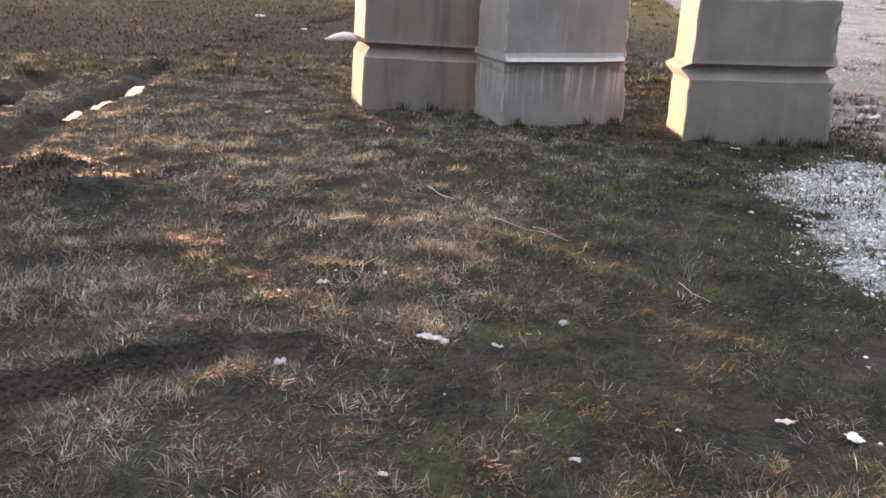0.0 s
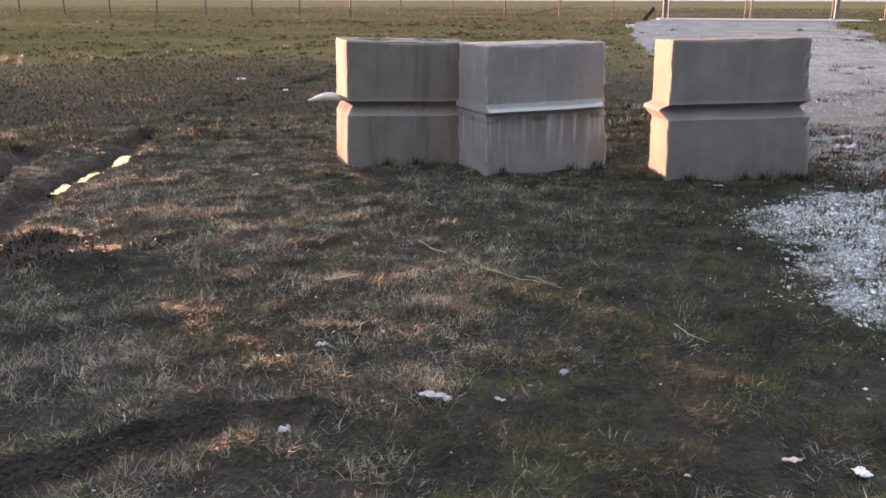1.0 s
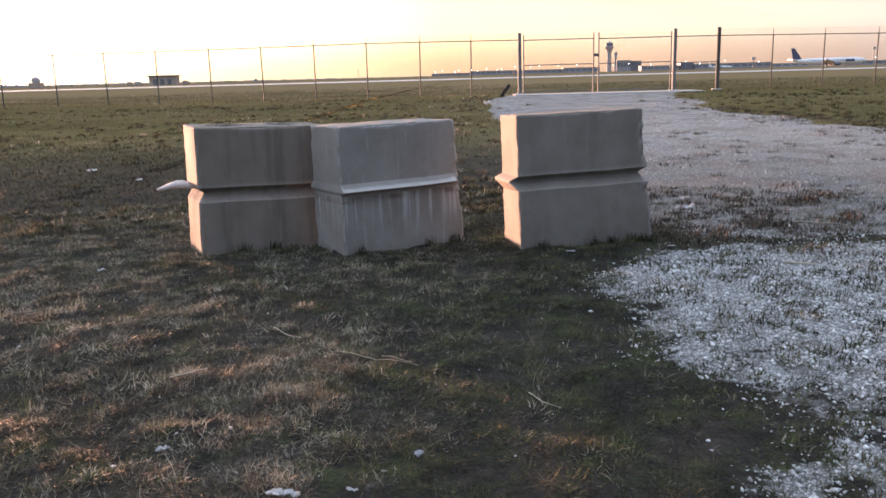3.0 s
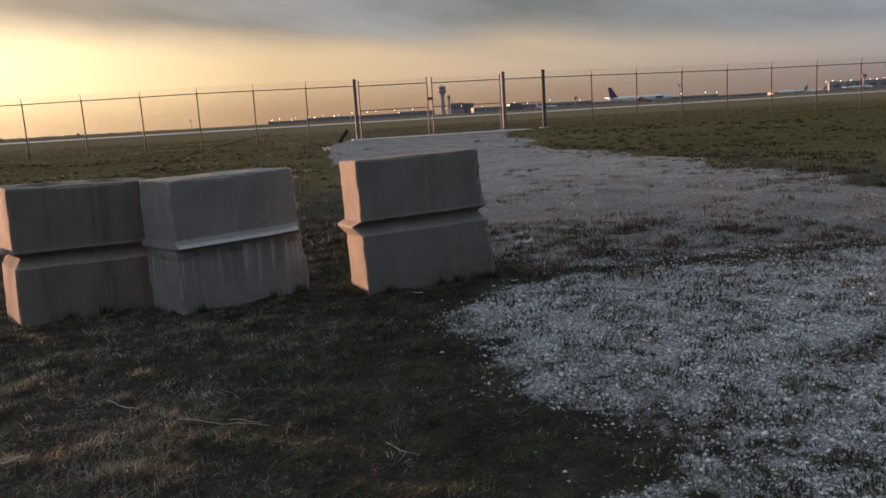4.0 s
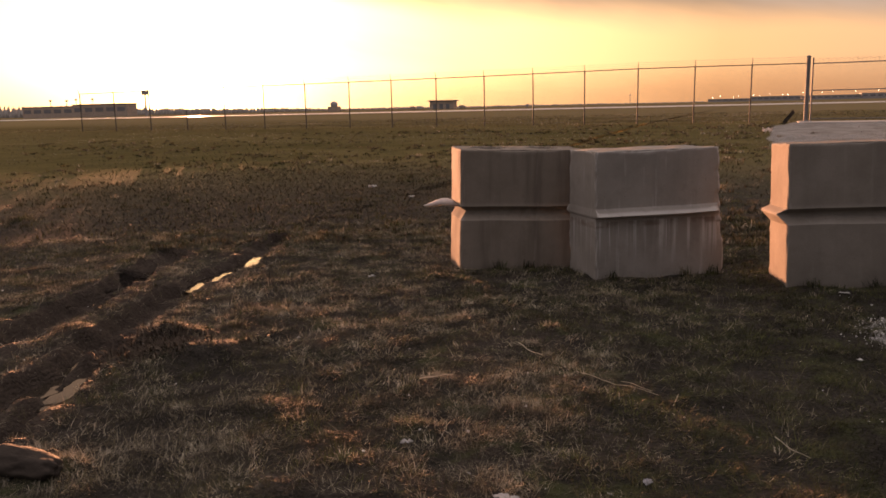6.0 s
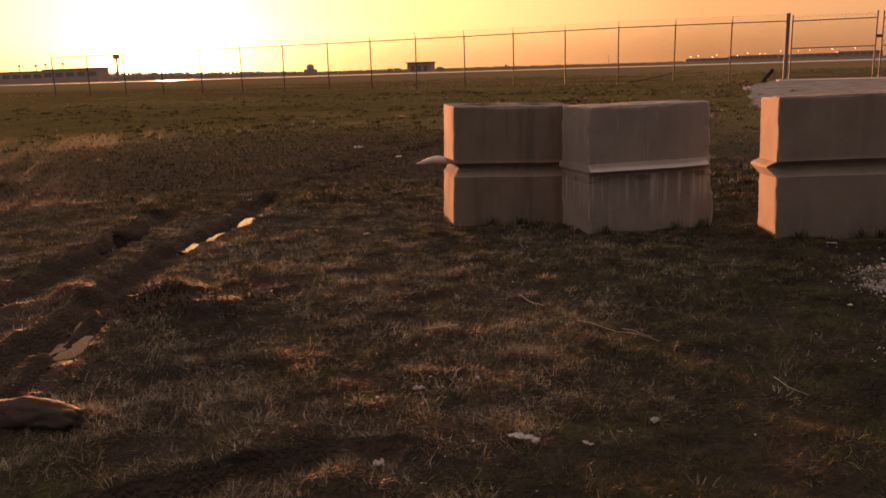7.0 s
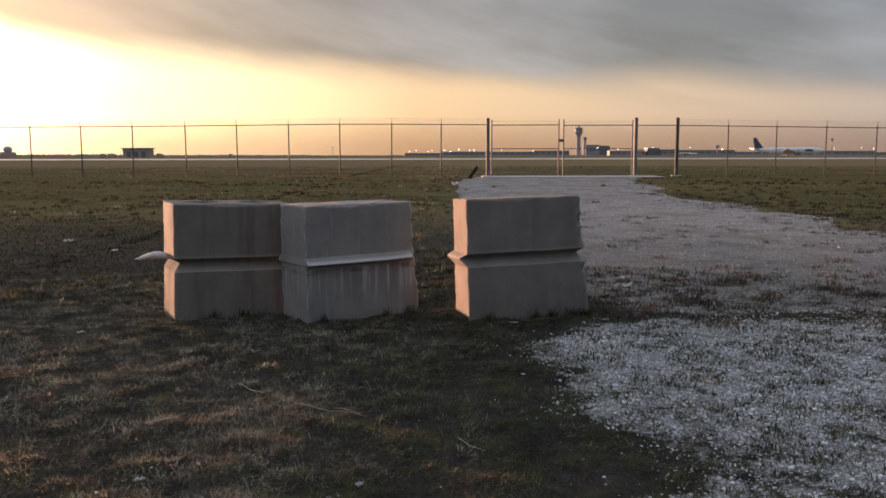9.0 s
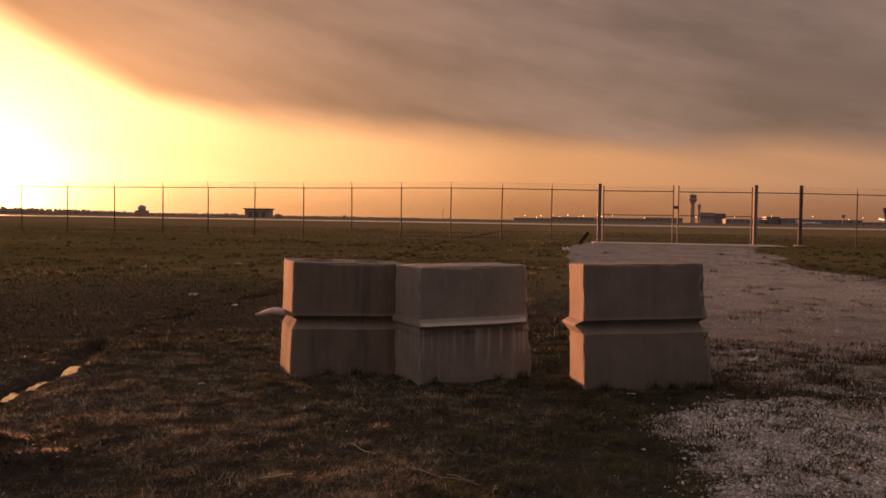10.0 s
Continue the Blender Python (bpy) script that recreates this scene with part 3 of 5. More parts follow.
def concrete_block(place, turn, lean, size, taper, shear, keys, label, pockets=(), seed=0):
    """One cast block with a V groove (negative) or V ridge (positive) round its middle on the front, right, back and left."""
    w, d, h = size
    front, right, back, left = keys
    mid, half = h * (0.505 if front > 0 else 0.499), 0.09
    above, below = (0.072, 0.02) if front > 0 else (0.05, half)
    zs = [-0.12, -0.06, 0.0] + [h * k / 22 for k in range(1, 22) if abs(h * k / 22 - mid) > half + 0.02] + [mid - half - 0.008, mid - half, mid - below, mid - below * 0.5, mid - half / 2, mid - 0.008, mid + 0.008, mid + half / 2, mid + above * 0.99, mid + half, mid + half + 0.008, h - 0.02, h - 0.007, h]
    zs = sorted(set(round(z, 4) for z in zs))
    us = sorted([0.0, 0.007 / w, 0.022 / w, 1 - 0.022 / w, 1 - 0.007 / w, 1.0] + [k / 34 for k in range(1, 34)])
    vs = sorted([0.0, 0.007 / d, 0.022 / d, 1 - 0.022 / d, 1 - 0.007 / d, 1.0] + [k / 16 for k in range(1, 16)])
    bm = bmesh.new()
    made = {}

    def vert(i, j, k):
        if (i, j, k) in made:
            return made[i, j, k]
        u, v, z = us[i], vs[j], zs[k]
        g = min(1.0, groove(z, mid, above, below) * 1.12)
        end = min(1.0, min(u * w, (1 - u) * w) / 0.05)
        wide = w - taper * z / h
        x = -left * g + (wide + (left + right) * g) * u
        f = front * (min(1.0, max(0.0, (1 - u) * w - 0.03) / 0.06) if front > 0 else 1.0)
        y = -f * g + (d + (f + back) * g) * v
        x -= shear * (y / d)
        p = Vector((x, y, z))
        # rounded, chipped arrises
        edges = [min(u * w, (1 - u) * w), min(v * d, (1 - v) * d), h - z]
        edges.sort()
        if edges[1] < 0.012:
            chip = noise.noise(p * 7 + Vector((seed, 0, 0))) + 0.5 * noise.noise(p * 23)
            pull = 0.004 + 0.034 * max(0.0, chip - 0.02) + 0.01 * noise.noise(p * 41)
            if u > 0.98:
                pull += (0.09 if seed == 3 else 0.035) * max(0.0, noise.noise(p * 8 + Vector((0, seed, 3))))
            c = Vector((wide / 2, d / 2, min(z, h - 0.1)))
            p += (c - p).normalized() * pull * (1 - edges[1] / 0.012)
        # broken corner along the front right arris
        near = max((1 - u) * w, v * d)
        if near < 0.07 and seed > 1:
            bite = noise.noise(Vector((seed * 3.1, 0, z * 9))) + 0.6 * noise.noise(Vector((seed, 4, z * 24))) + (0.25 if seed == 3 and z > mid + 0.1 else -0.05)
            bite = max(0.0, bite) * (0.055 if seed == 3 else 0.028) * (1 - near / 0.07)
            p += Vector((-bite, bite * 1.2, -bite * 0.6 if z > h - 0.03 else 0.0))
        p += Vector((noise.noise(p * 3 + Vector((seed, 5, 0))), noise.noise(p * 3 + Vector((9, seed, 0))), noise.noise(p * 3.0))) * 0.006
        if k == len(zs) - 1:
            p.z += 0.006 * noise.noise(Vector((x * 5, y * 5, seed)))
            for px, py, rx, ry in pockets:
                q = ((u - px) / rx) ** 2 + ((v - py) / ry) ** 2
                if q < 1:
                    p.z -= 0.11 * min(1.0, (1 - q) * 3.0)
        made[i, j, k] = bm.verts.new(p)
        return made[i, j, k]

    nu, nv, nz = len(us) - 1, len(vs) - 1, len(zs) - 1
    quads = []
    for i in range(nu):
        for k in range(nz):
            quads += [((i, 0, k), (i + 1, 0, k), (i + 1, 0, k + 1), (i, 0, k + 1)), ((i, nv, k), (i, nv, k + 1), (i + 1, nv, k + 1), (i + 1, nv, k))]
        for j in range(nv):
            quads += [((i, j, nz), (i + 1, j, nz), (i + 1, j + 1, nz), (i, j + 1, nz)), ((i, j, 0), (i, j + 1, 0), (i + 1, j + 1, 0), (i + 1, j, 0))]
    for j in range(nv):
        for k in range(nz):
            quads += [((0, j, k), (0, j, k + 1), (0, j + 1, k + 1), (0, j + 1, k)), ((nu, j, k), (nu, j + 1, k), (nu, j + 1, k + 1), (nu, j, k + 1))]
    for q in quads:
        bm.faces.new([vert(*c) for c in q])
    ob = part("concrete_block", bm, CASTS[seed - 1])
    ob.matrix_world = pose(*place, lean[1], lean[0], turn)
    return tagged(ob, label, "concrete block", "barrier blocks in a row")


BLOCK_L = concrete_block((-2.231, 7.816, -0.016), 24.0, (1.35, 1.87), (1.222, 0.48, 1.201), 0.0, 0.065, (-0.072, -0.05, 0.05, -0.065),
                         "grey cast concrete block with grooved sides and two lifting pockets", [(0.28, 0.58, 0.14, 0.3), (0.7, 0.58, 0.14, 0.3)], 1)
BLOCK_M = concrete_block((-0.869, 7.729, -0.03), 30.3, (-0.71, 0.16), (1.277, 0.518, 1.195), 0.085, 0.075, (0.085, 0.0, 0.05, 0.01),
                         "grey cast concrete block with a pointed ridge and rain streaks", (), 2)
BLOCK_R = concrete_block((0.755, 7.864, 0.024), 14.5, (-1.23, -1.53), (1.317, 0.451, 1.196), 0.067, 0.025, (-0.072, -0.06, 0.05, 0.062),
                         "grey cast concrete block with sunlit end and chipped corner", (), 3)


# ---- grass, straw and stones ----
rng = np.random.default_rng(7)


def blades(x, y, length, width, angle, lean, curl, tone, lift=0.0):
    """Vertices and triangles of bent, tapering blades rooted at x, y. lean: radians from upright at the root; curl: more of it at the tip."""
    z = height(x, y) + lift - 0.004
    dx, dy = np.cos(angle), np.sin(angle)
    px, py = -dy * width / 2, dx * width / 2
    half = length * 0.5
    mx, mz = np.sin(lean) * half, np.cos(lean) * half
    tx, tz = mx + np.sin(lean + curl) * half, mz + np.cos(lean + curl) * half
    tz = np.maximum(tz, 0.004)
    v = np.stack([
        np.stack([x - px, y - py, z], 1), np.stack([x + px, y + py, z], 1),
        np.stack([x + dx * mx + px * 0.8, y + dy * mx + py * 0.8, z + mz], 1), np.stack([x + dx * mx - px * 0.8, y + dy * mx - py * 0.8, z + mz], 1),
        np.stack([x + dx * tx, y + dy * tx, z + tz], 1)], 1)
    base = np.arange(len(x))[:, None] * 5
    f = np.stack([base + [0, 1, 2], base + [0, 2, 3], base + [3, 2, 4]], 1).reshape(-1, 3)
    return v.reshape(-1, 3), f, np.repeat(tone, 5)


def joined(sets):
    verts, faces, tones, at = [], [], [], 0
    for v, f, t in sets:
        verts.append(v), faces.append(f + at), tones.append(t)
        at += len(v)
    return np.concatenate(verts), np.concatenate(faces), np.concatenate(tones)


def scatter(count, near, far, power, az0=-66.0, az1=37.0):
    """Roots over the open fan of ground that lies ahead of the walk, denser near it."""
    r = near + (far - near) * rng.random(count) ** power
    a = np.radians(rng.uniform(az0, az1, count))
    return 0.35 + r * np.sin(a), 0.3 + r * np.cos(a)


def clear_of_blocks(x, y):
    keep = np.ones(len(x), bool)
    for ox, oy, turn, w, d in ((-2.231, 7.816, 24, 1.22, 0.48), (-0.869, 7.729, 30.3, 1.28, 0.52), (0.755, 7.864, 14.5, 1.32, 0.45)):
        c, s = math.cos(radians(turn)), math.sin(radians(turn))
        u, v = (x - ox) * c + (y - oy) * s, -(x - ox) * s + (y - oy) * c
        keep &= ~((u > -0.07) & (u < w + 0.03) & (v > -0.045) & (v < d))
    return keep


def lay(x, y):
    """The way in which the matted grass has been combed flat."""
    return 0.6 + 5.0 * (fbm(x, y, 0.9, 191, 2) - 0.5) + 5.0 * (fbm(x, y, 3.4, 193, 2) - 0.5)


def build_grass():
    sets = []

    def rooted(x, y, stay):
        keep = (rng.random(len(x)) < stay) & clear_of_blocks(x, y)
        return x[keep], y[keep]

    # matted dry thatch and thin living grass close by
    x, y = scatter(300000, 1.5, 11.5, 0.72)
    cover = ease(fbm(x, y, 2.8, 81), 0.36, 0.58) * 0.85 + 0.15
    stay = cover * (1 - gravel_zone(x, y) * (0.97 - 0.3 * ease(fbm(x, y, 2.4, 141), 0.5, 0.62))) * (1 - 0.9 * mud_zone(x, y)) * (1 - 0.55 * bare_zone(x, y)) * (1 - 0.85 * weedy_zone(x, y))
    x, y = rooted(x, y, stay)
    n = len(x)
    wide = 0.0014 + 0.00033 * y
    # greener to the right, and darkened there for the blocks' long shadow
    tone = np.clip(0.33 + 0.5 * ease(fbm(x, y, 1.5, 83), 0.35, 0.65) + rng.normal(0, 0.22, n) - 0.36 * ease(x, -0.9, 0.8), 0.02, 1)
    sets.append(blades(x, y, rng.uniform(0.025, 0.085, n), wide * rng.uniform(0.6, 1.2, n), lay(x, y) + rng.normal(0, 1.2, n), rng.uniform(0.6, 1.45, n), rng.uniform(-0.1, 0.5, n), tone))
    # a thinner cover round the place where the walk starts
    x, y = scatter(70000, 0.3, 6.0, 0.6, 37.0, 294.0)
    x, y = rooted(x, y, (0.2 + 0.8 * ease(fbm(x, y, 2.8, 81), 0.4, 0.6)) * (1 - 0.93 * gravel_zone(x, y)))
    n = len(x)
    sets.append(blades(x, y, rng.uniform(0.03, 0.1, n), rng.uniform(0.002, 0.004, n), rng.uniform(0, 6.28, n), rng.uniform(0.5, 1.4, n), rng.uniform(0, 0.5, n), np.clip(rng.normal(0.5, 0.25, n), 0, 1)))
    # tufts
    cx, cy = scatter(33000, 1.5, 11.5, 0.72)
    stay = (0.2 + 0.8 * ease(fbm(cx, cy, 4.5, 11, 3), 0.4, 0.58)) * (1 - gravel_zone(cx, cy) * (0.94 - 0.35 * ease(fbm(cx, cy, 2.4, 141), 0.5, 0.62))) * (1 - 0.95 * mud_zone(cx, cy))
    cx, cy = rooted(cx, cy, stay)
    per = 17
    size = np.repeat(rng.uniform(0.45, 1.5, len(cx)), per)
    # less straw to the right: denser green, plus the blocks' shadow as tone
    straw_share = np.clip(0.62 + 1.6 * (fbm(cx, cy, 1.3, 93) - 0.5) - 0.5 * ease(cx, -1.0, 0.7) - 0.3 * gravel_zone(cx, cy), 0.05, 0.95)
    dry = np.where(rng.random(len(cx)) < straw_share, rng.normal(0.78, 0.1, len(cx)), rng.normal(0.2, 0.08, len(cx)) - 0.05 * ease(cx, 0.0, 1.2))
    dry = np.repeat(np.clip(dry, 0.02, 0.97), per)
    x = np.repeat(cx, per) + rng.normal(0, 0.027, len(size)) * size
    y = np.repeat(cy, per) + rng.normal(0, 0.024, len(size)) * size
    n = len(x)
    out = np.arctan2(y - np.repeat(cy, per), x - np.repeat(cx, per)) + rng.normal(0, 0.6, n)
    sets.append(blades(x, y, size * rng.uniform(0.025, 0.066, n), (0.0015 + 0.0003 * y) * rng.uniform(0.7, 1.3, n), out, rng.uniform(0.45, 1.3, n), rng.uniform(0.1, 0.7, n), np.clip(dry + rng.normal(0, 0.1, n), 0, 1)))
    # dark weeds at the feet of the blocks and in the gravel
    feet = []
    for ox, oy, turn, w, spots in ((-2.231, 7.816, 24, 1.22, (0.3, 0.55)), (-0.869, 7.729, 30.3, 1.28, (0.1, 0.64, 0.88)), (0.755, 7.864, 14.5, 1.32, (0.14, 0.52, 0.66, 0.8, 0.86, 0.93, 0.98))):
        c, s = math.cos(radians(turn)), math.sin(radians(turn))
        for u in spots:
            feet.append((ox + u * w * c + 0.07 * s, oy + u * w * s - 0.07 * c))
    fx, fy = np.array(feet).T
    per = 40
    x, y = np.repeat(fx, per) + rng.normal(0, 0.035, len(fx) * per), np.repeat(fy, per) + rng.normal(0, 0.018, len(fx) * per)
    keep = clear_of_blocks(x, y)
    x, y = x[keep], y[keep]
    n = len(x)
    sets.append(blades(x, y, rng.uniform(0.05, 0.13, n), rng.uniform(0.005, 0.01, n), rng.uniform(0, 6.28, n), rng.uniform(0.05, 0.7, n), rng.uniform(0, 0.6, n), np.clip(rng.normal(0.08, 0.08, n), 0, 1)))
    v, f, t = joined(sets)
    tagged(mesh_of("grass", v, f, BLADE, [("tone", t)]), "short winter grass, half green and half straw", "grass", kind="stuff")

    # rougher, longer grass further off
    sets = []
    x, y = scatter(155000, 10.0, 90.0, 1.9, -66.0, 47.0)
    stay = (0.3 + 0.7 * ease(fbm(x, y, 0.5, 101), 0.35, 0.6)) * (1 - 0.985 * gravel_zone(x, y)) * (1 - 0.9 * weedy_zone(x, y)) * ((y < 44.3) | (y > 47.6) | (x < 2.2) | (x > 12.8))
    x, y = rooted(x, y, stay)
    n = len(x)
    tone = np.clip(0.64 + 0.5 * (fbm(x, y, 0.25, 103) - 0.5) * 2 - 0.56 * ease(x, 4, 9) - 0.16 * bare_zone(x, y) + rng.normal(0, 0.1, n), 0.03, 0.95)
    sets.append(blades(x, y, rng.uniform(0.04, 0.1, n) * (1 + 0.01 * y), (0.004 + 0.0007 * y) * rng.uniform(0.7, 1.4, n), rng.uniform(0, 6.28, n), rng.uniform(0.6, 1.4, n), rng.uniform(0, 0.6, n), tone))
    cx, cy = scatter(7500, 9.5, 45.0, 1.4, -66.0, 47.0)
    stay = ease(fbm(cx, cy, 0.6, 111), 0.45, 0.6) * (1 - 0.96 * gravel_zone(cx, cy)) * (1 - weedy_zone(cx, cy)) * (1 - 0.9 * bare_zone(cx, cy))
    cx, cy = rooted(cx, cy, stay)
    per = 20
    x, y = np.repeat(cx, per), np.repeat(cy, per)
    n = len(x)
    x, y = x + rng.normal(0, 0.06, n), y + rng.normal(0, 0.06, n)
    tone = np.repeat(np.clip(rng.normal(0.62, 0.18, len(cx)) - 0.5 * ease(cx, 3, 8) - 0.14 * ease(-cx, 2, 6), 0.03, 0.95), per) + rng.normal(0, 0.08, n)
    sets.append(blades(x, y, rng.uniform(0.05, 0.13, n), (0.005 + 0.0007 * y) * rng.uniform(0.7, 1.3, n), rng.uniform(0, 6.28, n), rng.uniform(0.1, 1.0, n), rng.uniform(0.1, 0.8, n), np.clip(tone, 0, 1)))
    # short brown growth over the bare patch
    x, y = rng.uniform(-14, -2.4, 60000), rng.uniform(8.6, 21, 60000)
    x, y = rooted(x, y, ease(bare_zone(x, y), 0.2, 0.8))
    n = len(x)
    sets.append(blades(x, y, rng.uniform(0.03, 0.09, n), rng.uniform(0.007, 0.016, n), rng.uniform(0, 6.28, n), rng.uniform(0.5, 1.35, n), rng.uniform(0, 0.6, n), np.clip(rng.normal(0.5, 0.06, n), 0.35, 0.65)))
    v, f, t = joined(sets)
    tagged(mesh_of("field_grass", v, f, BLADE, [("tone", t)]), "rough tufted field grass reaching to the fence", "grass", kind="stuff")

    # loose straw lying flat
    x, y = scatter(150000, 1.5, 9.5, 0.72)
    # pale straw thinned to the right, where the blocks' shadow is imitated
    stay = (0.12 + 0.88 * ease(fbm(x, y, 2.2, 121), 0.45, 0.6)) * (1 - 0.78 * ease(x, -0.8, 0.8)) * (1 - 0.8 * gravel_zone(x, y))
    x, y = rooted(x, y, stay)
    n = len(x)
    v, f, t = blades(x, y, rng.lognormal(-3.4, 0.45, n), (0.0009 + 0.00025 * y) * rng.uniform(0.6, 1.2, n), lay(x, y) + rng.normal(0, 1.2, n), rng.uniform(1.25, 1.55, n), rng.normal(0, 0.12, n), np.clip(rng.normal(0.78, 0.16, n), 0.4, 1), 0.012)
    tagged(mesh_of("straw", v, f, BLADE, [("tone", t)]), "bleached straw stalks strewn over the grass", "straw", kind="stuff")


def build_weeds():
    def clumps(cx, cy, per, wide, length, width, name, mat, label):
        keep = clear_of_blocks(cx, cy)
        cx, cy = cx[keep], cy[keep]
        n = len(cx) * per
        big = np.repeat(rng.uniform(0.5, 1.4, len(cx)), per)
        x, y = np.repeat(cx, per) + rng.normal(0, wide, n) * big, np.repeat(cy, per) + rng.normal(0, wide * 0.8, n) * big
        v, f, t = blades(x, y, big * rng.uniform(0.4, 1.0, n) * length, rng.uniform(0.6, 1.4, n) * width, rng.uniform(0, 6.28, n), rng.uniform(0.2, 1.4, n), rng.uniform(0, 0.8, n), np.clip(rng.normal(0.1, 0.12, n) if mat is WEED else rng.normal(0.36, 0.22, n), 0, 1))
        tagged(mesh_of(name, v, f, mat, [("tone", t)]), label, "weeds", kind="stuff")

    cx, cy = rng.uniform(1.9, 7.2, 1500), rng.uniform(7.3, 12.0, 1500)
    keep = rng.random(1500) < weedy_zone(cx, cy) * (0.1 + 0.65 * ease(fbm(cx, cy, 2.6, 151), 0.46, 0.58)) * (np.hypot(cx - 2.8, (cy - 10.0) * 0.7) > 0.4)
    # along the ragged edge of the field, and thinly over the track
    ey = rng.uniform(11.5, 30, 420)
    ex = np.interp(ey, [10.5, 11.5, 13.3, 15.5, 18.9, 22.6, 29, 38], [9.4, 9.2, 9.2, 10.0, 10.6, 9.6, 8.6, 9.6]) + rng.normal(0, 0.8, 420)
    sx, sy = rng.uniform(2.2, 9.0, 90), rng.uniform(9.5, 20, 90)
    cx, cy, keep = np.r_[cx, ex, sx], np.r_[cy, ey, sy], np.r_[keep, rng.random(510) < 0.8]
    extra = np.array([(6.4, 11.9), (6.55, 11.95), (7.3, 9.5), (7.45, 9.55), (9.4, 10.7), (5.2, 9.2), (5.4, 9.25), (5.6, 9.2), (8.2, 13.5), (3.9, 12.4)])
    extra = np.r_[extra, np.stack([rng.normal(-3.2, 0.16, 45), rng.normal(4.65, 0.13, 45)], 1)]
    clumps(np.r_[cx[keep], extra[:, 0]], np.r_[cy[keep], extra[:, 1]], 34, 0.075, 0.1, 0.01, "dead_weeds", WEED, "brown dead weeds along the edge of the track")
    cx, cy = rng.uniform(1.4, 6.8, 2600), rng.uniform(2.2, 8.2, 2600)
    keep = rng.random(2600) < (gravel_zone(cx, cy) + 0.25) * (0.2 + 0.8 * ease(fbm(cx, cy, 2.4, 161), 0.44, 0.56)) * (cx > gravel_edge(cy) - 0.1)
    clumps(cx[keep], cy[keep], 19, 0.04, 0.06, 0.008, "gravel_weeds", BLADE, "dark low weeds growing through the gravel")


ICO_V = np.array([(0, -0.526, 0.851), (0.851, 0, 0.526), (0.851, 0, -0.526), (-0.851, 0, -0.526), (-0.851, 0, 0.526), (-0.526, 0.851, 0), (0.526, 0.851, 0), (0.526, -0.851, 0), (-0.526, -0.851, 0), (0, -0.526, -0.851), (0, 0.526, -0.851), (0, 0.526, 0.851)])
ICO_F = np.array([(1, 2, 6), (1, 7, 2), (3, 4, 5), (4, 3, 8), (6, 5, 11), (5, 6, 10), (9, 10, 2), (10, 9, 3), (7, 8, 9), (8, 7, 0), (11, 0, 1), (0, 11, 4), (6, 2, 10), (1, 6, 11), (3, 5, 10), (5, 4, 11), (2, 7, 9), (7, 1, 0), (3, 9, 8), (4, 8, 0)])
OCT_V = np.array([(1, 0, 0), (-1, 0, 0), (0, 1, 0), (0, -1, 0), (0, 0, 1), (0, 0, -1)], float)
OCT_F = np.array([(0, 2, 4), (2, 1, 4), (1, 3, 4), (3, 0, 4), (2, 0, 5), (1, 2, 5), (3, 1, 5), (0, 3, 5)])


def stones(name, x, y, size, shape, label, sink=0.25, mat=STONE):
    sv, sf = shape
    n = len(x)
    v = sv[None] * (1 + rng.uniform(-0.3, 0.3, (n, len(sv), 1)))
    v = v * size[:, None, None] * np.stack([rng.uniform(0.7, 1.3, n), rng.uniform(0.6, 1.0, n), rng.uniform(0.4, 0.75, n)], 1)[:, None]
    a, b = rng.uniform(0, 6.28, n), rng.normal(0, 0.4, n)
    c, s = np.cos(b)[:, None], np.sin(b)[:, None]
    v = np.stack([v[..., 0] * c - v[..., 2] * s, v[..., 1], v[..., 0] * s + v[..., 2] * c], -1)
    c, s = np.cos(a)[:, None], np.sin(a)[:, None]
    v = np.stack([v[..., 0] * c - v[..., 1] * s + x[:, None], v[..., 0] * s + v[..., 1] * c + y[:, None], v[..., 2] + (height(x, y) + size * sink)[:, None]], -1)
    f = (np.arange(n)[:, None, None] * len(sv) + sf[None]).reshape(-1, 3)
    tagged(mesh_of(name, v.reshape(-1, 3), f, mat), label, "gravel", kind="stuff")


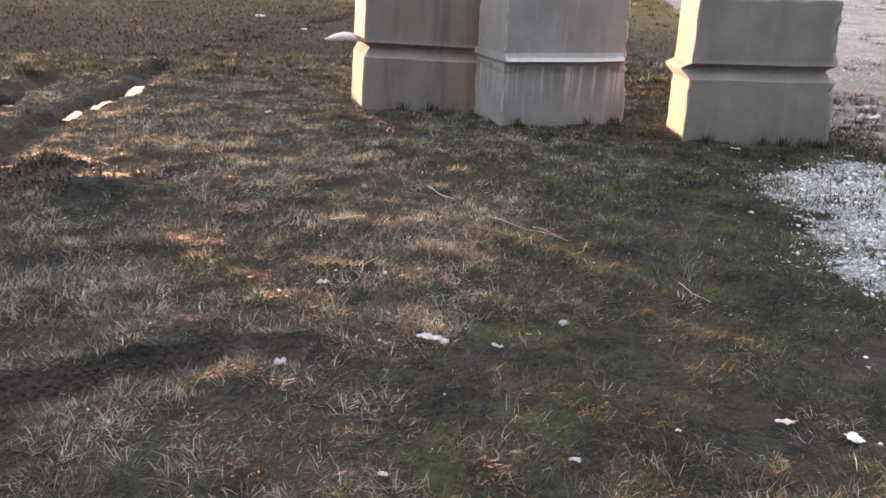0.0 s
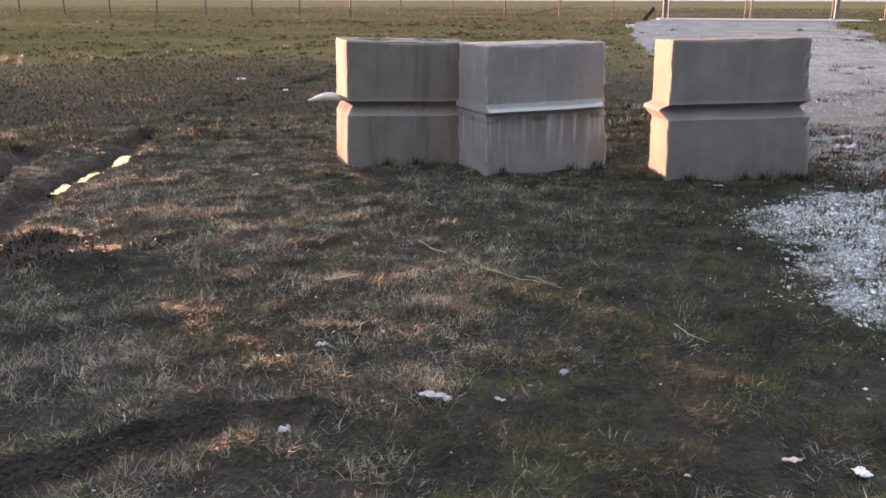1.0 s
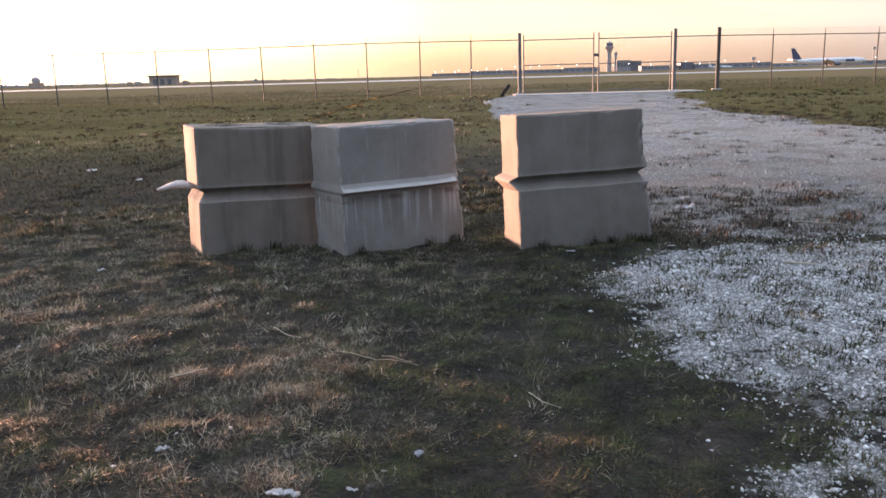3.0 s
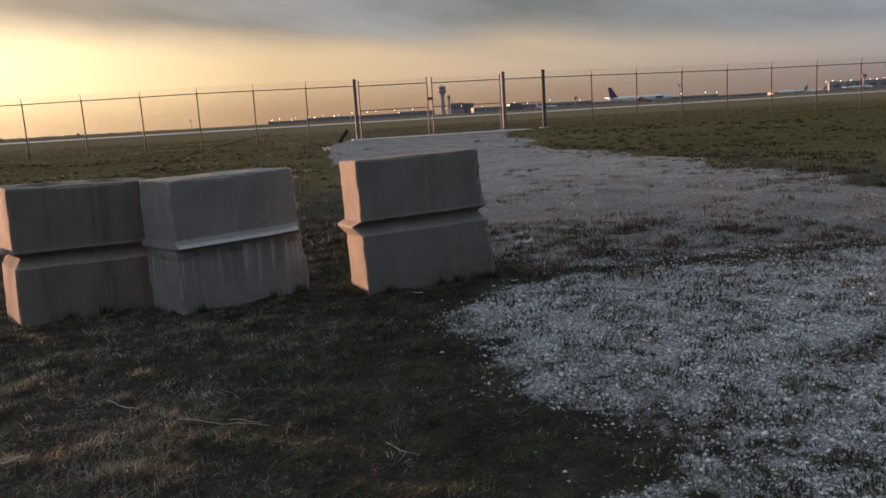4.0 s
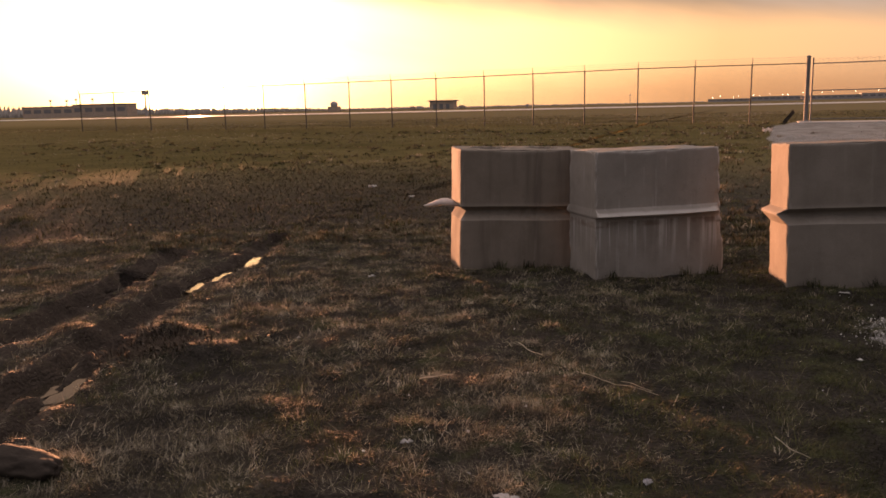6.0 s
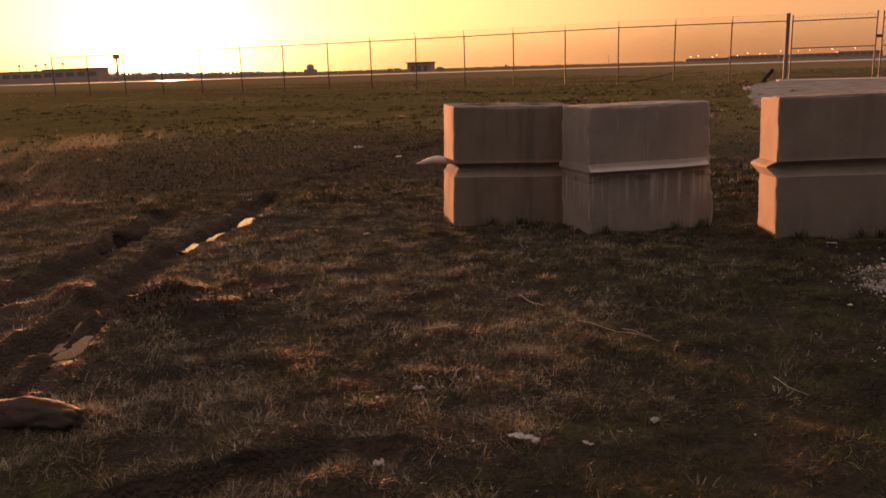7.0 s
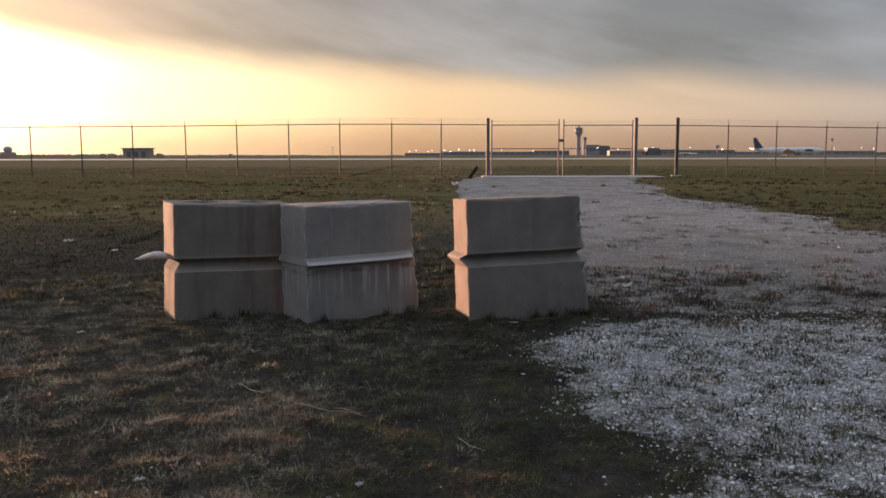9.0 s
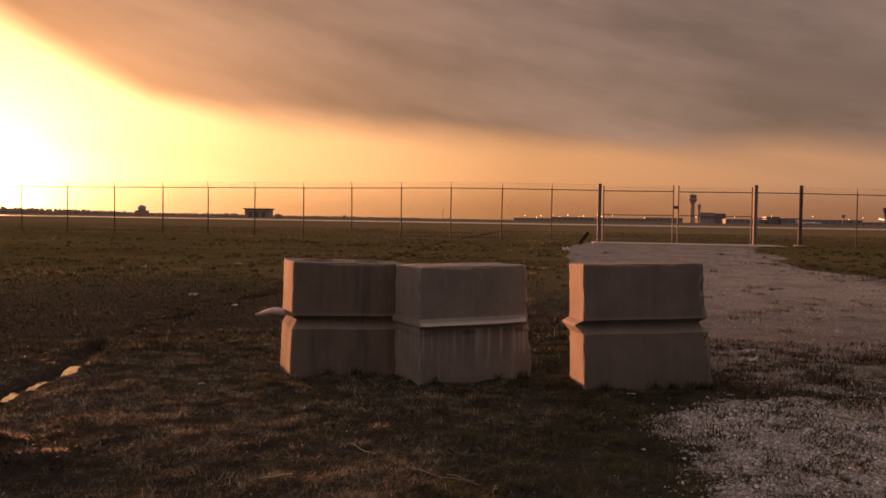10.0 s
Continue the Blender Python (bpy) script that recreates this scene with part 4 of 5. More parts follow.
def build_gravel():
    n = 78000
    y = 1.6 + 6.8 * rng.random(n) ** 0.9
    x = 1.0 + rng.random(n) * (0.62 * y + 1.6)
    stay = gravel_zone(x, y) ** 1.6 + 0.003
    keep = rng.random(n) < stay
    x, y = x[keep], y[keep]
    stones("gravel", x, y, np.clip(rng.lognormal(-4.85, 0.42, len(x)), 0.004, 0.021), (OCT_V, OCT_F), "pale crushed limestone gravel loose on the ground")
    n = 26000
    y = 1.6 + 6.8 * rng.random(n) ** 0.9
    x = 1.0 + rng.random(n) * (0.62 * y + 1.6)
    keep = rng.random(n) < gravel_zone(x, y) ** 1.2
    x, y = x[keep], y[keep]
    stones("grit", x, y, rng.uniform(0.003, 0.008, len(x)), (OCT_V, OCT_F), "fine pale grit between the gravel stones", 0.6)
    n = 48000
    y = 7.8 + 26 * rng.random(n) ** 1.8
    x = 0.8 + rng.random(n) * np.minimum(0.75 * y + 1, 12)
    keep = (rng.random(n) < gravel_zone(x, y) ** 1.5 * (0.3 + 0.6 * ease(fbm(x, y, 0.8, 171), 0.4, 0.58))) & clear_of_blocks(x, y)
    x, y = x[keep], y[keep]
    stones("road_gravel", x, y, np.clip(rng.lognormal(-4.85, 0.4, len(x)) * (0.75 + 0.025 * y), 0.004, 0.024), (OCT_V, OCT_F), "grey gravel of the track to the gate", 0.3, TRACK_STONE)
    n = 2600
    x, y = scatter(n, 1.8, 9.0, 0.8)
    keep = (rng.random(n) < 0.07 + 0.22 * (1 - ease(x - gravel_edge(y), -0.9, 0.3)) * ease(x, 0.3, 1.6)) & clear_of_blocks(x, y)
    x, y = x[keep], y[keep]
    stones("pebbles", x, y, np.clip(rng.lognormal(-5.1, 0.4, len(x)), 0.003, 0.012), (ICO_V, ICO_F), "stray pale pebbles in the grass")


build_grass()
build_weeds()
build_gravel()


# ---- puddles, clods and litter ----
def on_ground(x, y):
    return float(height(np.array([x]), np.array([y]))[0])


def puddle(pts, half, label, rise=0.04):
    """Still water lying in a wheel rut along pts."""
    bm = bmesh.new()
    rows = []
    dense = []
    for (ax, ay), (bx, by) in zip(pts, pts[1:]):
        dense += [(ax + (bx - ax) * k / 8, ay + (by - ay) * k / 8) for k in range(8)]
    dense.append(pts[-1])
    level = sum(on_ground(x, y) for x, y in dense) / len(dense) + rise
    for k, (x, y) in enumerate(dense):
        t = k / (len(dense) - 1)
        w = half * math.sin(math.pi * min(max(t, 0.03), 0.97)) ** 0.5
        nx, ny = dense[min(k + 1, len(dense) - 1)][0] - dense[max(k - 1, 0)][0], dense[min(k + 1, len(dense) - 1)][1] - dense[max(k - 1, 0)][1]
        q = math.hypot(nx, ny)
        rows.append([bm.verts.new((x + ny / q * w * s, y - nx / q * w * s, level)) for s in (-1 - 0.9 * noise.noise(Vector((x * 9, y * 9, 2))), -0.3, 0.3, 1 + 0.9 * noise.noise(Vector((x * 9, y * 9, 7))))])
    for a, b in zip(rows, rows[1:]):
        for k in range(3):
            bm.faces.new((a[k], a[k + 1], b[k + 1], b[k]))
    tagged(part("puddle", bm, WATER), label, "puddle", "puddles in the ruts", "structure")


puddle([(-3.42, 3.55), (-3.55, 3.85), (-3.72, 4.3), (-3.8, 4.5)], 0.085, "muddy puddle shining in a wheel rut", 0.022)
puddle([(-4.46, 6.45), (-4.52, 6.8), (-4.59, 7.3), (-4.68, 7.75), (-4.84, 8.15)], 0.19, "long muddy puddle shining in a wheel rut", 0.04)
puddle([(-3.22, 3.65), (-3.33, 3.95), (-3.42, 4.15)], 0.06, "thin muddy puddle in a wheel rut")
puddle([(-3.1, 2.55), (-3.25, 2.9), (-3.32, 3.15)], 0.12, "thin muddy puddle in a wheel rut")


def clod(x, y, sx, sy, sz, turn, label, seed):
    bm = bmesh.new()
    bmesh.ops.create_icosphere(bm, subdivisions=4, radius=1)
    for v in bm.verts:
        p = v.co.copy()
        k = 1 + 0.28 * noise.noise(p * 1.6 + Vector((seed, 0, 0))) + 0.14 * noise.noise(p * 5 + Vector((seed, 3, 0))) + 0.06 * noise.noise(p * 13)
        v.co = Vector((p.x * sx, p.y * sy, p.z * sz)) * k
    ob = part("mud_clod", bm, MUD, smooth=True)
    ob.matrix_world = pose(x, y, on_ground(x, y) + sz * 0.35, 0, 0, turn)
    tagged(ob, label, "mud clod", "clods turned up by wheels")


clod(-2.62, 2.95, 0.26, 0.085, 0.07, 4, "long dark clod of turned-up mud beside the rut", 1)
clod(-3.05, 2.75, 0.09, 0.06, 0.04, 40, "small dark clod of mud beside the rut", 5)


def scrap(x, y, sx, sy, rise, turn, mat, name, label, category, seed, tilt=0.0):
    """A crumpled piece of paper or film with a real thickness."""
    bm = bmesh.new()
    nx, ny = 12, 9
    grid = {}
    for i in range(nx + 1):
        for j in range(ny + 1):
            u, v = i / nx * 2 - 1, j / ny * 2 - 1
            edge = 1 + 0.35 * noise.noise(Vector((u * 1.7 + seed, v * 1.7, 0)))
            p = Vector((u * sx * edge * (1 - 0.25 * v * v), v * sy * edge * (1 - 0.3 * u * u), 0)) * 0.8
            z = noise.noise(Vector((u * 1.6, v * 1.6, seed))) + 0.6 * noise.noise(Vector((u * 4, v * 4, seed + 5)))
            for s in (0, 1):
                grid[i, j, s] = bm.verts.new((p.x, p.y, 0.75 * rise * (0.5 + z) + 0.0015 * s))
    for i in range(nx):
        for j in range(ny):
            for s in (0, 1):
                bm.faces.new([grid[a, b, s] for a, b in ((i, j), (i + 1, j), (i + 1, j + 1), (i, j + 1))])
    rim = [(i, 0) for i in range(nx)] + [(nx, j) for j in range(ny)] + [(i, ny) for i in range(nx, 0, -1)] + [(0, j) for j in range(ny, 0, -1)]
    for a, b in zip(rim, rim[1:] + rim[:1]):
        bm.faces.new([grid[(*a, 0)], grid[(*b, 0)], grid[(*b, 1)], grid[(*a, 1)]])
    ob = part(name, bm, mat)
    ob.matrix_world = pose(x, y, on_ground(x, y) + 0.016, tilt, 0, turn)
    tagged(ob, label, category, "litter on the grass")


scrap(-0.905, 3.032, 0.028, 0.022, 0.03, 20, PAPER, "paper_scrap", "crumpled white paper ball in the grass", "paper", 1)
scrap(-0.41, 3.378, 0.062, 0.026, 0.022, 8, PAPER, "paper_scrap", "torn white paper scrap in the grass", "paper", 2)
scrap(-0.345, 3.359, 0.02, 0.03, 0.03, 50, PAPER, "paper_scrap", "small crumpled paper scrap in the grass", "paper", 3)
scrap(0.935, 3.225, 0.042, 0.016, 0.012, 8, PINK, "wrapper", "flat pinkish-white wrapper in the grass", "wrapper", 4)
scrap(1.15, 3.177, 0.038, 0.032, 0.016, -40, FILM, "plastic_scrap", "crumpled bluish-white plastic scrap in the grass", "plastic", 5)
scrap(0.23, 2.782, 0.026, 0.013, 0.012, 5, PAPER, "paper_scrap", "small white paper scrap in the grass", "paper", 6)
scrap(-0.14, 3.436, 0.028, 0.012, 0.012, -10, PAPER, "paper_scrap", "small white paper scrap in the grass", "paper", 7)
scrap(-1.035, 3.799, 0.035, 0.02, 0.02, 30, PAPER, "paper_scrap", "torn white paper scrap in the grass", "paper", 8)
scrap(0.1, 3.741, 0.028, 0.024, 0.016, -35, DULL, "plastic_scrap", "dull plastic scrap caught in the grass", "plastic", 9)
scrap(0.56, 3.032, 0.013, 0.009, 0.01, 0, PAPER, "paper_scrap", "tiny white paper scrap in the grass", "paper", 10)
scrap(2.73, 9.75, 0.13, 0.07, 0.06, 4, PAPER, "paper_scrap", "white paper litter among brown weeds", "paper", 11)
scrap(2.87, 10.35, 0.09, 0.06, 0.05, 10, PAPER, "paper_scrap", "white paper litter among brown weeds", "paper", 12)
scrap(1.19, 7.68, 0.05, 0.015, 0.012, -12, PAPER, "paper_scrap", "white paper strip at the foot of a block", "paper", 13)
scrap(2.12, 7.8, 0.05, 0.025, 0.015, 12, PAPER, "paper_scrap", "white paper scrap at the edge of the gravel", "paper", 14)
scrap(-6.5, 14.5, 0.1, 0.06, 0.06, 12, FILM, "plastic_scrap", "pale plastic scrap on bare earth", "plastic", 15)
scrap(-5.1, 13.2, 0.07, 0.05, 0.05, 60, FILM, "plastic_scrap", "pale plastic scrap on bare earth", "plastic", 16)
scrap(0.85, 35.5, 0.28, 0.16, 0.2, 20, FOAM, "plastic_bag", "pinkish crumpled bag at the edge of the track", "bag", 17)
scrap(-0.33, 2.511, 0.02, 0.012, 0.012, 5, PAPER, "paper_scrap", "tiny white paper scrap in the grass", "paper", 18)
scrap(-2.9, 7.2, 0.05, 0.025, 0.02, 15, PAPER, "paper_scrap", "torn paper scrap in the grass", "paper", 19)


def bottle_like_sleeve():
    """The pale foam sleeve that sticks out of the groove of one block and droops."""
    bm = bmesh.new()
    line = [(0.12, -0.012, 0.018), (0.05, -0.006, 0.024), (0.0, 0.002, 0.032), (-0.06, 0.012, 0.037), (-0.13, 0.012, 0.036), (-0.19, 0.0, 0.031), (-0.25, -0.014, 0.022), (-0.29, -0.022, 0.012), (-0.32, -0.026, 0.004)]
    loops = []
    for k, (x, z, r) in enumerate(line):
        loops.append([bm.verts.new((x, 0.75 * r * math.cos(a) + 0.01 * math.sin(k * 1.7), z + r * math.sin(a) * (1 + 0.2 * math.sin(3 * a + k)))) for a in [2 * math.pi * q / 12 for q in range(12)]])
    for a, b in zip(loops, loops[1:]):
        for q in range(12):
            bm.faces.new((a[q], a[(q + 1) % 12], b[(q + 1) % 12], b[q]))
    bm.faces.new(loops[0]), bm.faces.new(loops[-1][::-1])
    ob = part("foam_sleeve", bm, FOAM, smooth=True)
    ob.matrix_world = pose(-2.42, 8.17, 0.615, 0, 0, 8)
    tagged(ob, "pale drooping foam sleeve stuck in the groove of a concrete block", "foam")


bottle_like_sleeve()


def stalk(a, b, r, label):
    bm = bmesh.new()
    (ax, ay), (bx, by) = a, b
    pts = []
    for k in range(7):
        t = k / 6
        x, y = ax + (bx - ax) * t, ay + (by - ay) * t
        pts.append(Vector((x + 0.008 * math.sin(7 * t + ax), y + 0.008 * math.cos(5 * t), on_ground(x, y) + 0.022)))
    loops = []
    for k, p in enumerate(pts):
        way = (pts[min(k + 1, 6)] - pts[max(k - 1, 0)]).normalized()
        side = way.cross(Vector((0, 0, 1))).normalized()
        over = side.cross(way)
        loops.append([bm.verts.new(p + (side * math.cos(q * 1.2566) + over * math.sin(q * 1.2566)) * r * (1 - 0.07 * k)) for q in range(5)])
    for lo, hi in zip(loops, loops[1:]):
        for q in range(5):
            bm.faces.new((lo[q], lo[(q + 1) % 5], hi[(q + 1) % 5], hi[q]))
    bm.faces.new(loops[0]), bm.faces.new(loops[-1])
    tagged(part("dry_stalk", bm, STICK), label, "stalk", "dry stalks on the grass")


stalk((-0.47, 5.0), (0.02, 4.82), 0.002, "long bleached plant stalk lying on the grass")
stalk((-0.2, 4.95), (-0.02, 4.86), 0.002, "short bleached plant stalk lying on the grass")
stalk((-0.97, 5.52), (-0.74, 5.28), 0.003, "thin bleached plant stalk lying on the grass")
stalk((0.6, 4.37), (0.74, 4.2), 0.0025, "thin bleached plant stalk lying on the grass")
stalk((-1.3, 4.6), (-1.15, 4.75), 0.004, "thin bleached plant stalk lying on the grass")
stalk((2.85, 7.05), (3.1, 7.03), 0.012, "short weathered stick lying on the gravel")
stalk((3.6, 8.9), (3.95, 8.75), 0.006, "thin bleached plant stalk among brown weeds")


# ---- the perimeter fence and its gate ----
FENCE_Y = 46.7
LEFT_POSTS = [0.08, -2.8, -5.83, -8.82, -11.86, -14.86, -17.95, -20.98, -23.95, -27.2, -30.4, -33.6, -36.8, -40.0, -43.2, -46.4]
RIGHT_POSTS = [16.75, 19.55, 22.43, 25.34, 28.25, 31.28, 34.3, 37.2, 40.1, 43.0]


def rail_top(x):
    return float(np.interp(x, [-46, -30, -15, -5, 3, 11, 14, 25, 34, 43], [3.2, 3.3, 3.38, 3.48, 3.42, 3.38, 3.36, 3.2, 3.16, 3.12]))


def chain_link(x0, x1, z0, top):
    """Two layers of slanting wires, from one end of a panel to the other."""
    bm = bmesh.new()
    pitch, r = 0.075, 0.0021
    for lean, y in ((1, -0.003), (-1, 0.003)):
        h = top - z0
        start = x0 - h if lean > 0 else x0
        for k in range(int((x1 - x0 + h) / pitch)):
            a = start + k * pitch
            t0, t1 = 0.0, h
            if lean > 0:
                t0, t1 = max(0.0, x0 - a), min(h, x1 - a)
            else:
                t0, t1 = max(0.0, a - x1), min(h, a - x0)
            if t1 - t0 < 0.02:
                continue
            ends = [(a + lean * t, y, z0 + t) for t in (t0, t1)]
            lo = [bm.verts.new((ends[0][0] + dx, y + dy, ends[0][2])) for dx, dy in ((-r, 0), (r, 0), (0, r * 1.6))]
            hi = [bm.verts.new((ends[1][0] + dx, y + dy, ends[1][2])) for dx, dy in ((-r, 0), (r, 0), (0, r * 1.6))]
            for q in range(3):
                bm.faces.new((lo[q], lo[(q + 1) % 3], hi[(q + 1) % 3], hi[q]))
    return bm


def fence_run(posts, ends, label, name, arm_lean):
    top_thing = thing(name, (0, FENCE_Y, 0), label, "fence", "perimeter fence")
    for k, x in enumerate(posts):
        z0, z1 = on_ground(x, FENCE_Y) - 0.05, rail_top(x) + 0.05
        lean = 0.06 * noise.noise(Vector((x * 3.1, 0, 0)))
        post = part("post", tube_bm((x - lean, 0, z0), (x, 0, z1), 0.036, None, 8), DARK_STEEL, top_thing)
        part("barb_arm", tube_bm((x, 0, z1 - 0.03), (x + arm_lean, -0.2, z1 + 0.3), 0.018, 0.012, 6), DARK_STEEL, post)
    stops = sorted([*posts, *ends])
    for a, b in zip(stops, stops[1:]):
        part("top_rail", tube_bm((a, 0, rail_top(a)), (b, 0, rail_top(b)), 0.026, None, 6), DARK_STEEL, top_thing)
        part("chain_link", chain_link(a + 0.03, b - 0.03, on_ground(a, FENCE_Y) + 0.06, min(rail_top(a), rail_top(b)) - 0.01), WIRE, top_thing)
        for k in range(3):
            up, y = 0.12 + 0.1 * k, -0.07 * (k + 1)
            bm = tube_bm((a, y, rail_top(a) + up), ((a + b) / 2, y, rail_top(a) + up - 0.03), 0.004, None, 4)
            tube_bm(((a + b) / 2, y, rail_top(a) + up - 0.03), (b, y, rail_top(b) + up), 0.004, None, 4, bm)
            part("barbed_wire", bm, WIRE, top_thing)
    return top_thing


fence_run(LEFT_POSTS, [2.8], "tall grey chain-link fence with barbed wire arms along the airfield", "chain_link_fence", 0.03)
fence_run(RIGHT_POSTS, [13.8], "tall grey chain-link fence with barbed wire arms beside the gate", "chain_link_fence", -0.08)


def terminal_post(x, label, mat):
    z0 = on_ground(x, FENCE_Y)
    ob = thing("gate_post", (x, FENCE_Y, z0), label, "post", "gate posts")
    part("shaft", tube_bm((0, 0, -0.1), (0, 0, 3.3), 0.105, None, 14), mat, ob)
    part("cap", lathe_bm([(0.115, 3.29), (0.115, 3.33), (0.08, 3.37), (0.02, 3.39)], 14), mat, ob)
    part("footing", lathe_bm([(0.3, -0.06), (0.3, 0.04), (0.27, 0.06)], 14), SLAB, ob, "pale concrete footing")


terminal_post(2.8, "thick grey steel gate post with domed cap", STEEL)
terminal_post(11.4, "thick grey steel gate post with domed cap", STEEL)
terminal_post(13.8, "thick dark steel fence post with domed cap", DARK_STEEL)


def gate():
    ob = thing("double_gate", (0, FENCE_Y, 0), "closed double chain-link gate across the gravel track", "gate")
    for x0, x1, inner in ((3.02, 6.92, 6.92), (7.2, 11.2, 7.2)):
        z0, z1 = 0.52, rail_top(x0) - 0.02
        leaf = part("gate_leaf", tube_bm((x0, 0, z1), (x1, 0, z1), 0.028, None, 8), STEEL, ob)
        for x in (x0, x1):
            part("upright", tube_bm((x, 0, z0 - 0.05), (x, 0, z1 + (0.34 if x == inner else 0.3)), 0.04, None, 8), STEEL, leaf)
        for z in (z0 + 0.06, 2.03):
            part("rail", tube_bm((x0, 0, z), (x1, 0, z), 0.026, None, 8), STEEL, leaf)
        part("chain_link", chain_link(x0 + 0.03, x1 - 0.03, z0, z1), WIRE, leaf)
        for k in range(20):
            x = x0 + (x1 - x0) * (k + 0.5) / 20
            sway = 0.1 * noise.noise(Vector((x * 5, 1, 0)))
            part("barb", tube_bm((x, 0, z1), (x + sway, -0.05, z1 + 0.24 + 0.14 * noise.noise(Vector((x * 7, 4, 0)))), 0.007, 0.004, 4), WIRE, leaf)
        bm = bmesh.new()
        last = None
        for k in range(41):
            p = Vector((x0 + (x1 - x0) * k / 40, -0.04 + 0.06 * math.sin(k * 1.9), z1 + 0.2 + 0.06 * math.cos(k * 1.9)))
            if last:
                tube_bm(last, p, 0.004, None, 4, bm)
            last = p
        part("barbed_wire", bm, WIRE, leaf)
    part("latch", box_bm(6.9, 7.22, -0.06, 0.06, 2.42, 2.58, 0.01), DARK_STEEL, ob, "dark steel latch plate")
    side = thing("fence_panel", (0, FENCE_Y, 0), "short chain-link panel between two thick posts", "fence panel", "perimeter fence")
    for a, b in ((1.95, 1.95), (rail_top(12), rail_top(13.7))):
        part("rail", tube_bm((11.5, 0, a), (13.7, 0, b), 0.027, None, 8), STEEL, side)
    part("chain_link", chain_link(11.5, 13.7, 0.5, rail_top(13.7) - 0.02), WIRE, side)


gate()
bm = box_bm(2.4, 12.6, 44.6, 47.4, 0.36, 0.452, 0.02)
tagged(part("gate_slab", bm, SLAB), "pale concrete apron under the gate", "slab", kind="structure")


def black_scrap():
    ob = thing("torn_sheet", (1.6, 43.2, on_ground(1.6, 43.2)), "torn black plastic sheet on a leaning stick", "plastic sheet")
    part("stick", tube_bm((0, 0, -0.05), (0.42, 0, 0.55), 0.018, 0.012, 6), DARK_STEEL, ob)
    bm = bmesh.new()
    nu, nv = 8, 4
    g = [[bm.verts.new((0.05 + 0.44 * u / nu + 0.09 * (v / nv - 0.5) + 0.03 * noise.noise(Vector((u, v, 1))), 0.05 * noise.noise(Vector((u * 0.7, v, 5))), 0.06 + 0.58 * u / nu - 0.16 * (v / nv - 0.5) + 0.04 * noise.noise(Vector((u, v, 9))))) for v in range(nv + 1)] for u in range(nu + 1)]
    for u in range(nu):
        for v in range(nv):
            bm.faces.new((g[u][v], g[u + 1][v], g[u + 1][v + 1], g[u][v + 1]))
    bmesh.ops.solidify(bm, geom=bm.faces[:], thickness=0.02)
    part("sheet", bm, BLACK_FILM, ob)


black_scrap()

# ---- the airfield beyond ----
bm = box_bm(-1400, 1400, 225, 300, 0.2, 0.47)
tagged(part("taxiway", bm, TARMAC), "pale paved taxiway across the airfield", "taxiway", kind="structure")
EYE_Z, BASE_Z = 1.6, 0.43


def house_box(name, r0, r1, far, top, label, category, mat=FAR_WALL, roof=None, depth=30.0, windows=0, group=""):
    """A far flat-roofed building between two bearings, with a parapet, a roof slab and its window bands."""
    x0, x1, z1 = r0 * far, r1 * far, EYE_Z + top * far
    ob = thing(name, ((x0 + x1) / 2, far, BASE_Z), label, category, group)
    w, h = (x1 - x0) / 2, z1 - BASE_Z
    part("wall", box_bm(-w, w, 0, depth, -0.5, h * 0.93), mat, ob)
    part("roof", box_bm(-w * 1.01 - 0.3, w * 1.01 + 0.3, -0.5, depth + 0.5, h * 0.93, h), roof or FAR_DARK, ob)
    for k in range(windows):
        a = -w + 2 * w * (k + 0.15) / windows
        part("window", box_bm(a, a + 1.4 * w / windows, -0.25, 0.2, h * 0.4, h * 0.72), FAR_DARK, ob)
    return ob


for r0, r1, top, mat, win in ((-0.055, -0.008, 0.0028, FAR_WALL, 6), (-0.008, 0.045, 0.0045, FAR_WALL, 8), (0.046, 0.105, 0.0042, FAR_WALL, 8), (0.106, 0.15, 0.0055, FAR_WALL, 6),
                              (0.2, 0.245, 0.0052, FAR_WALL, 6), (0.247, 0.262, 0.0085, FAR_DARK, 2), (0.264, 0.355, 0.006, FAR_WALL, 10), (0.358, 0.44, 0.0038, FAR_PALE, 8),
                              (0.445, 0.53, 0.0045, FAR_WALL, 8), (0.535, 0.6, 0.0028, FAR_WALL, 6), (0.61, 0.69, 0.0026, FAR_PALE, 6)):
    house_box("terminal_building", r0, r1, 1800, top, "long low grey terminal building across the airfield", "terminal", mat, windows=win, group="terminal buildings")
house_box("terminal_building", 0.69, 0.95, 1500, 0.0115, "long lit terminal building with a dark roof", "terminal", FAR_WALL, depth=4.0, windows=14, group="terminal buildings")
house_box("office_block", 0.1702, 0.1872, 2200, 0.0125, "pale grey block at the foot of the control tower", "building", FAR_WALL, depth=3.0, windows=4)
house_box("office_block", 0.1874, 0.2, 2200, 0.0115, "dark block beside the control tower", "building", FAR_DARK, windows=3)


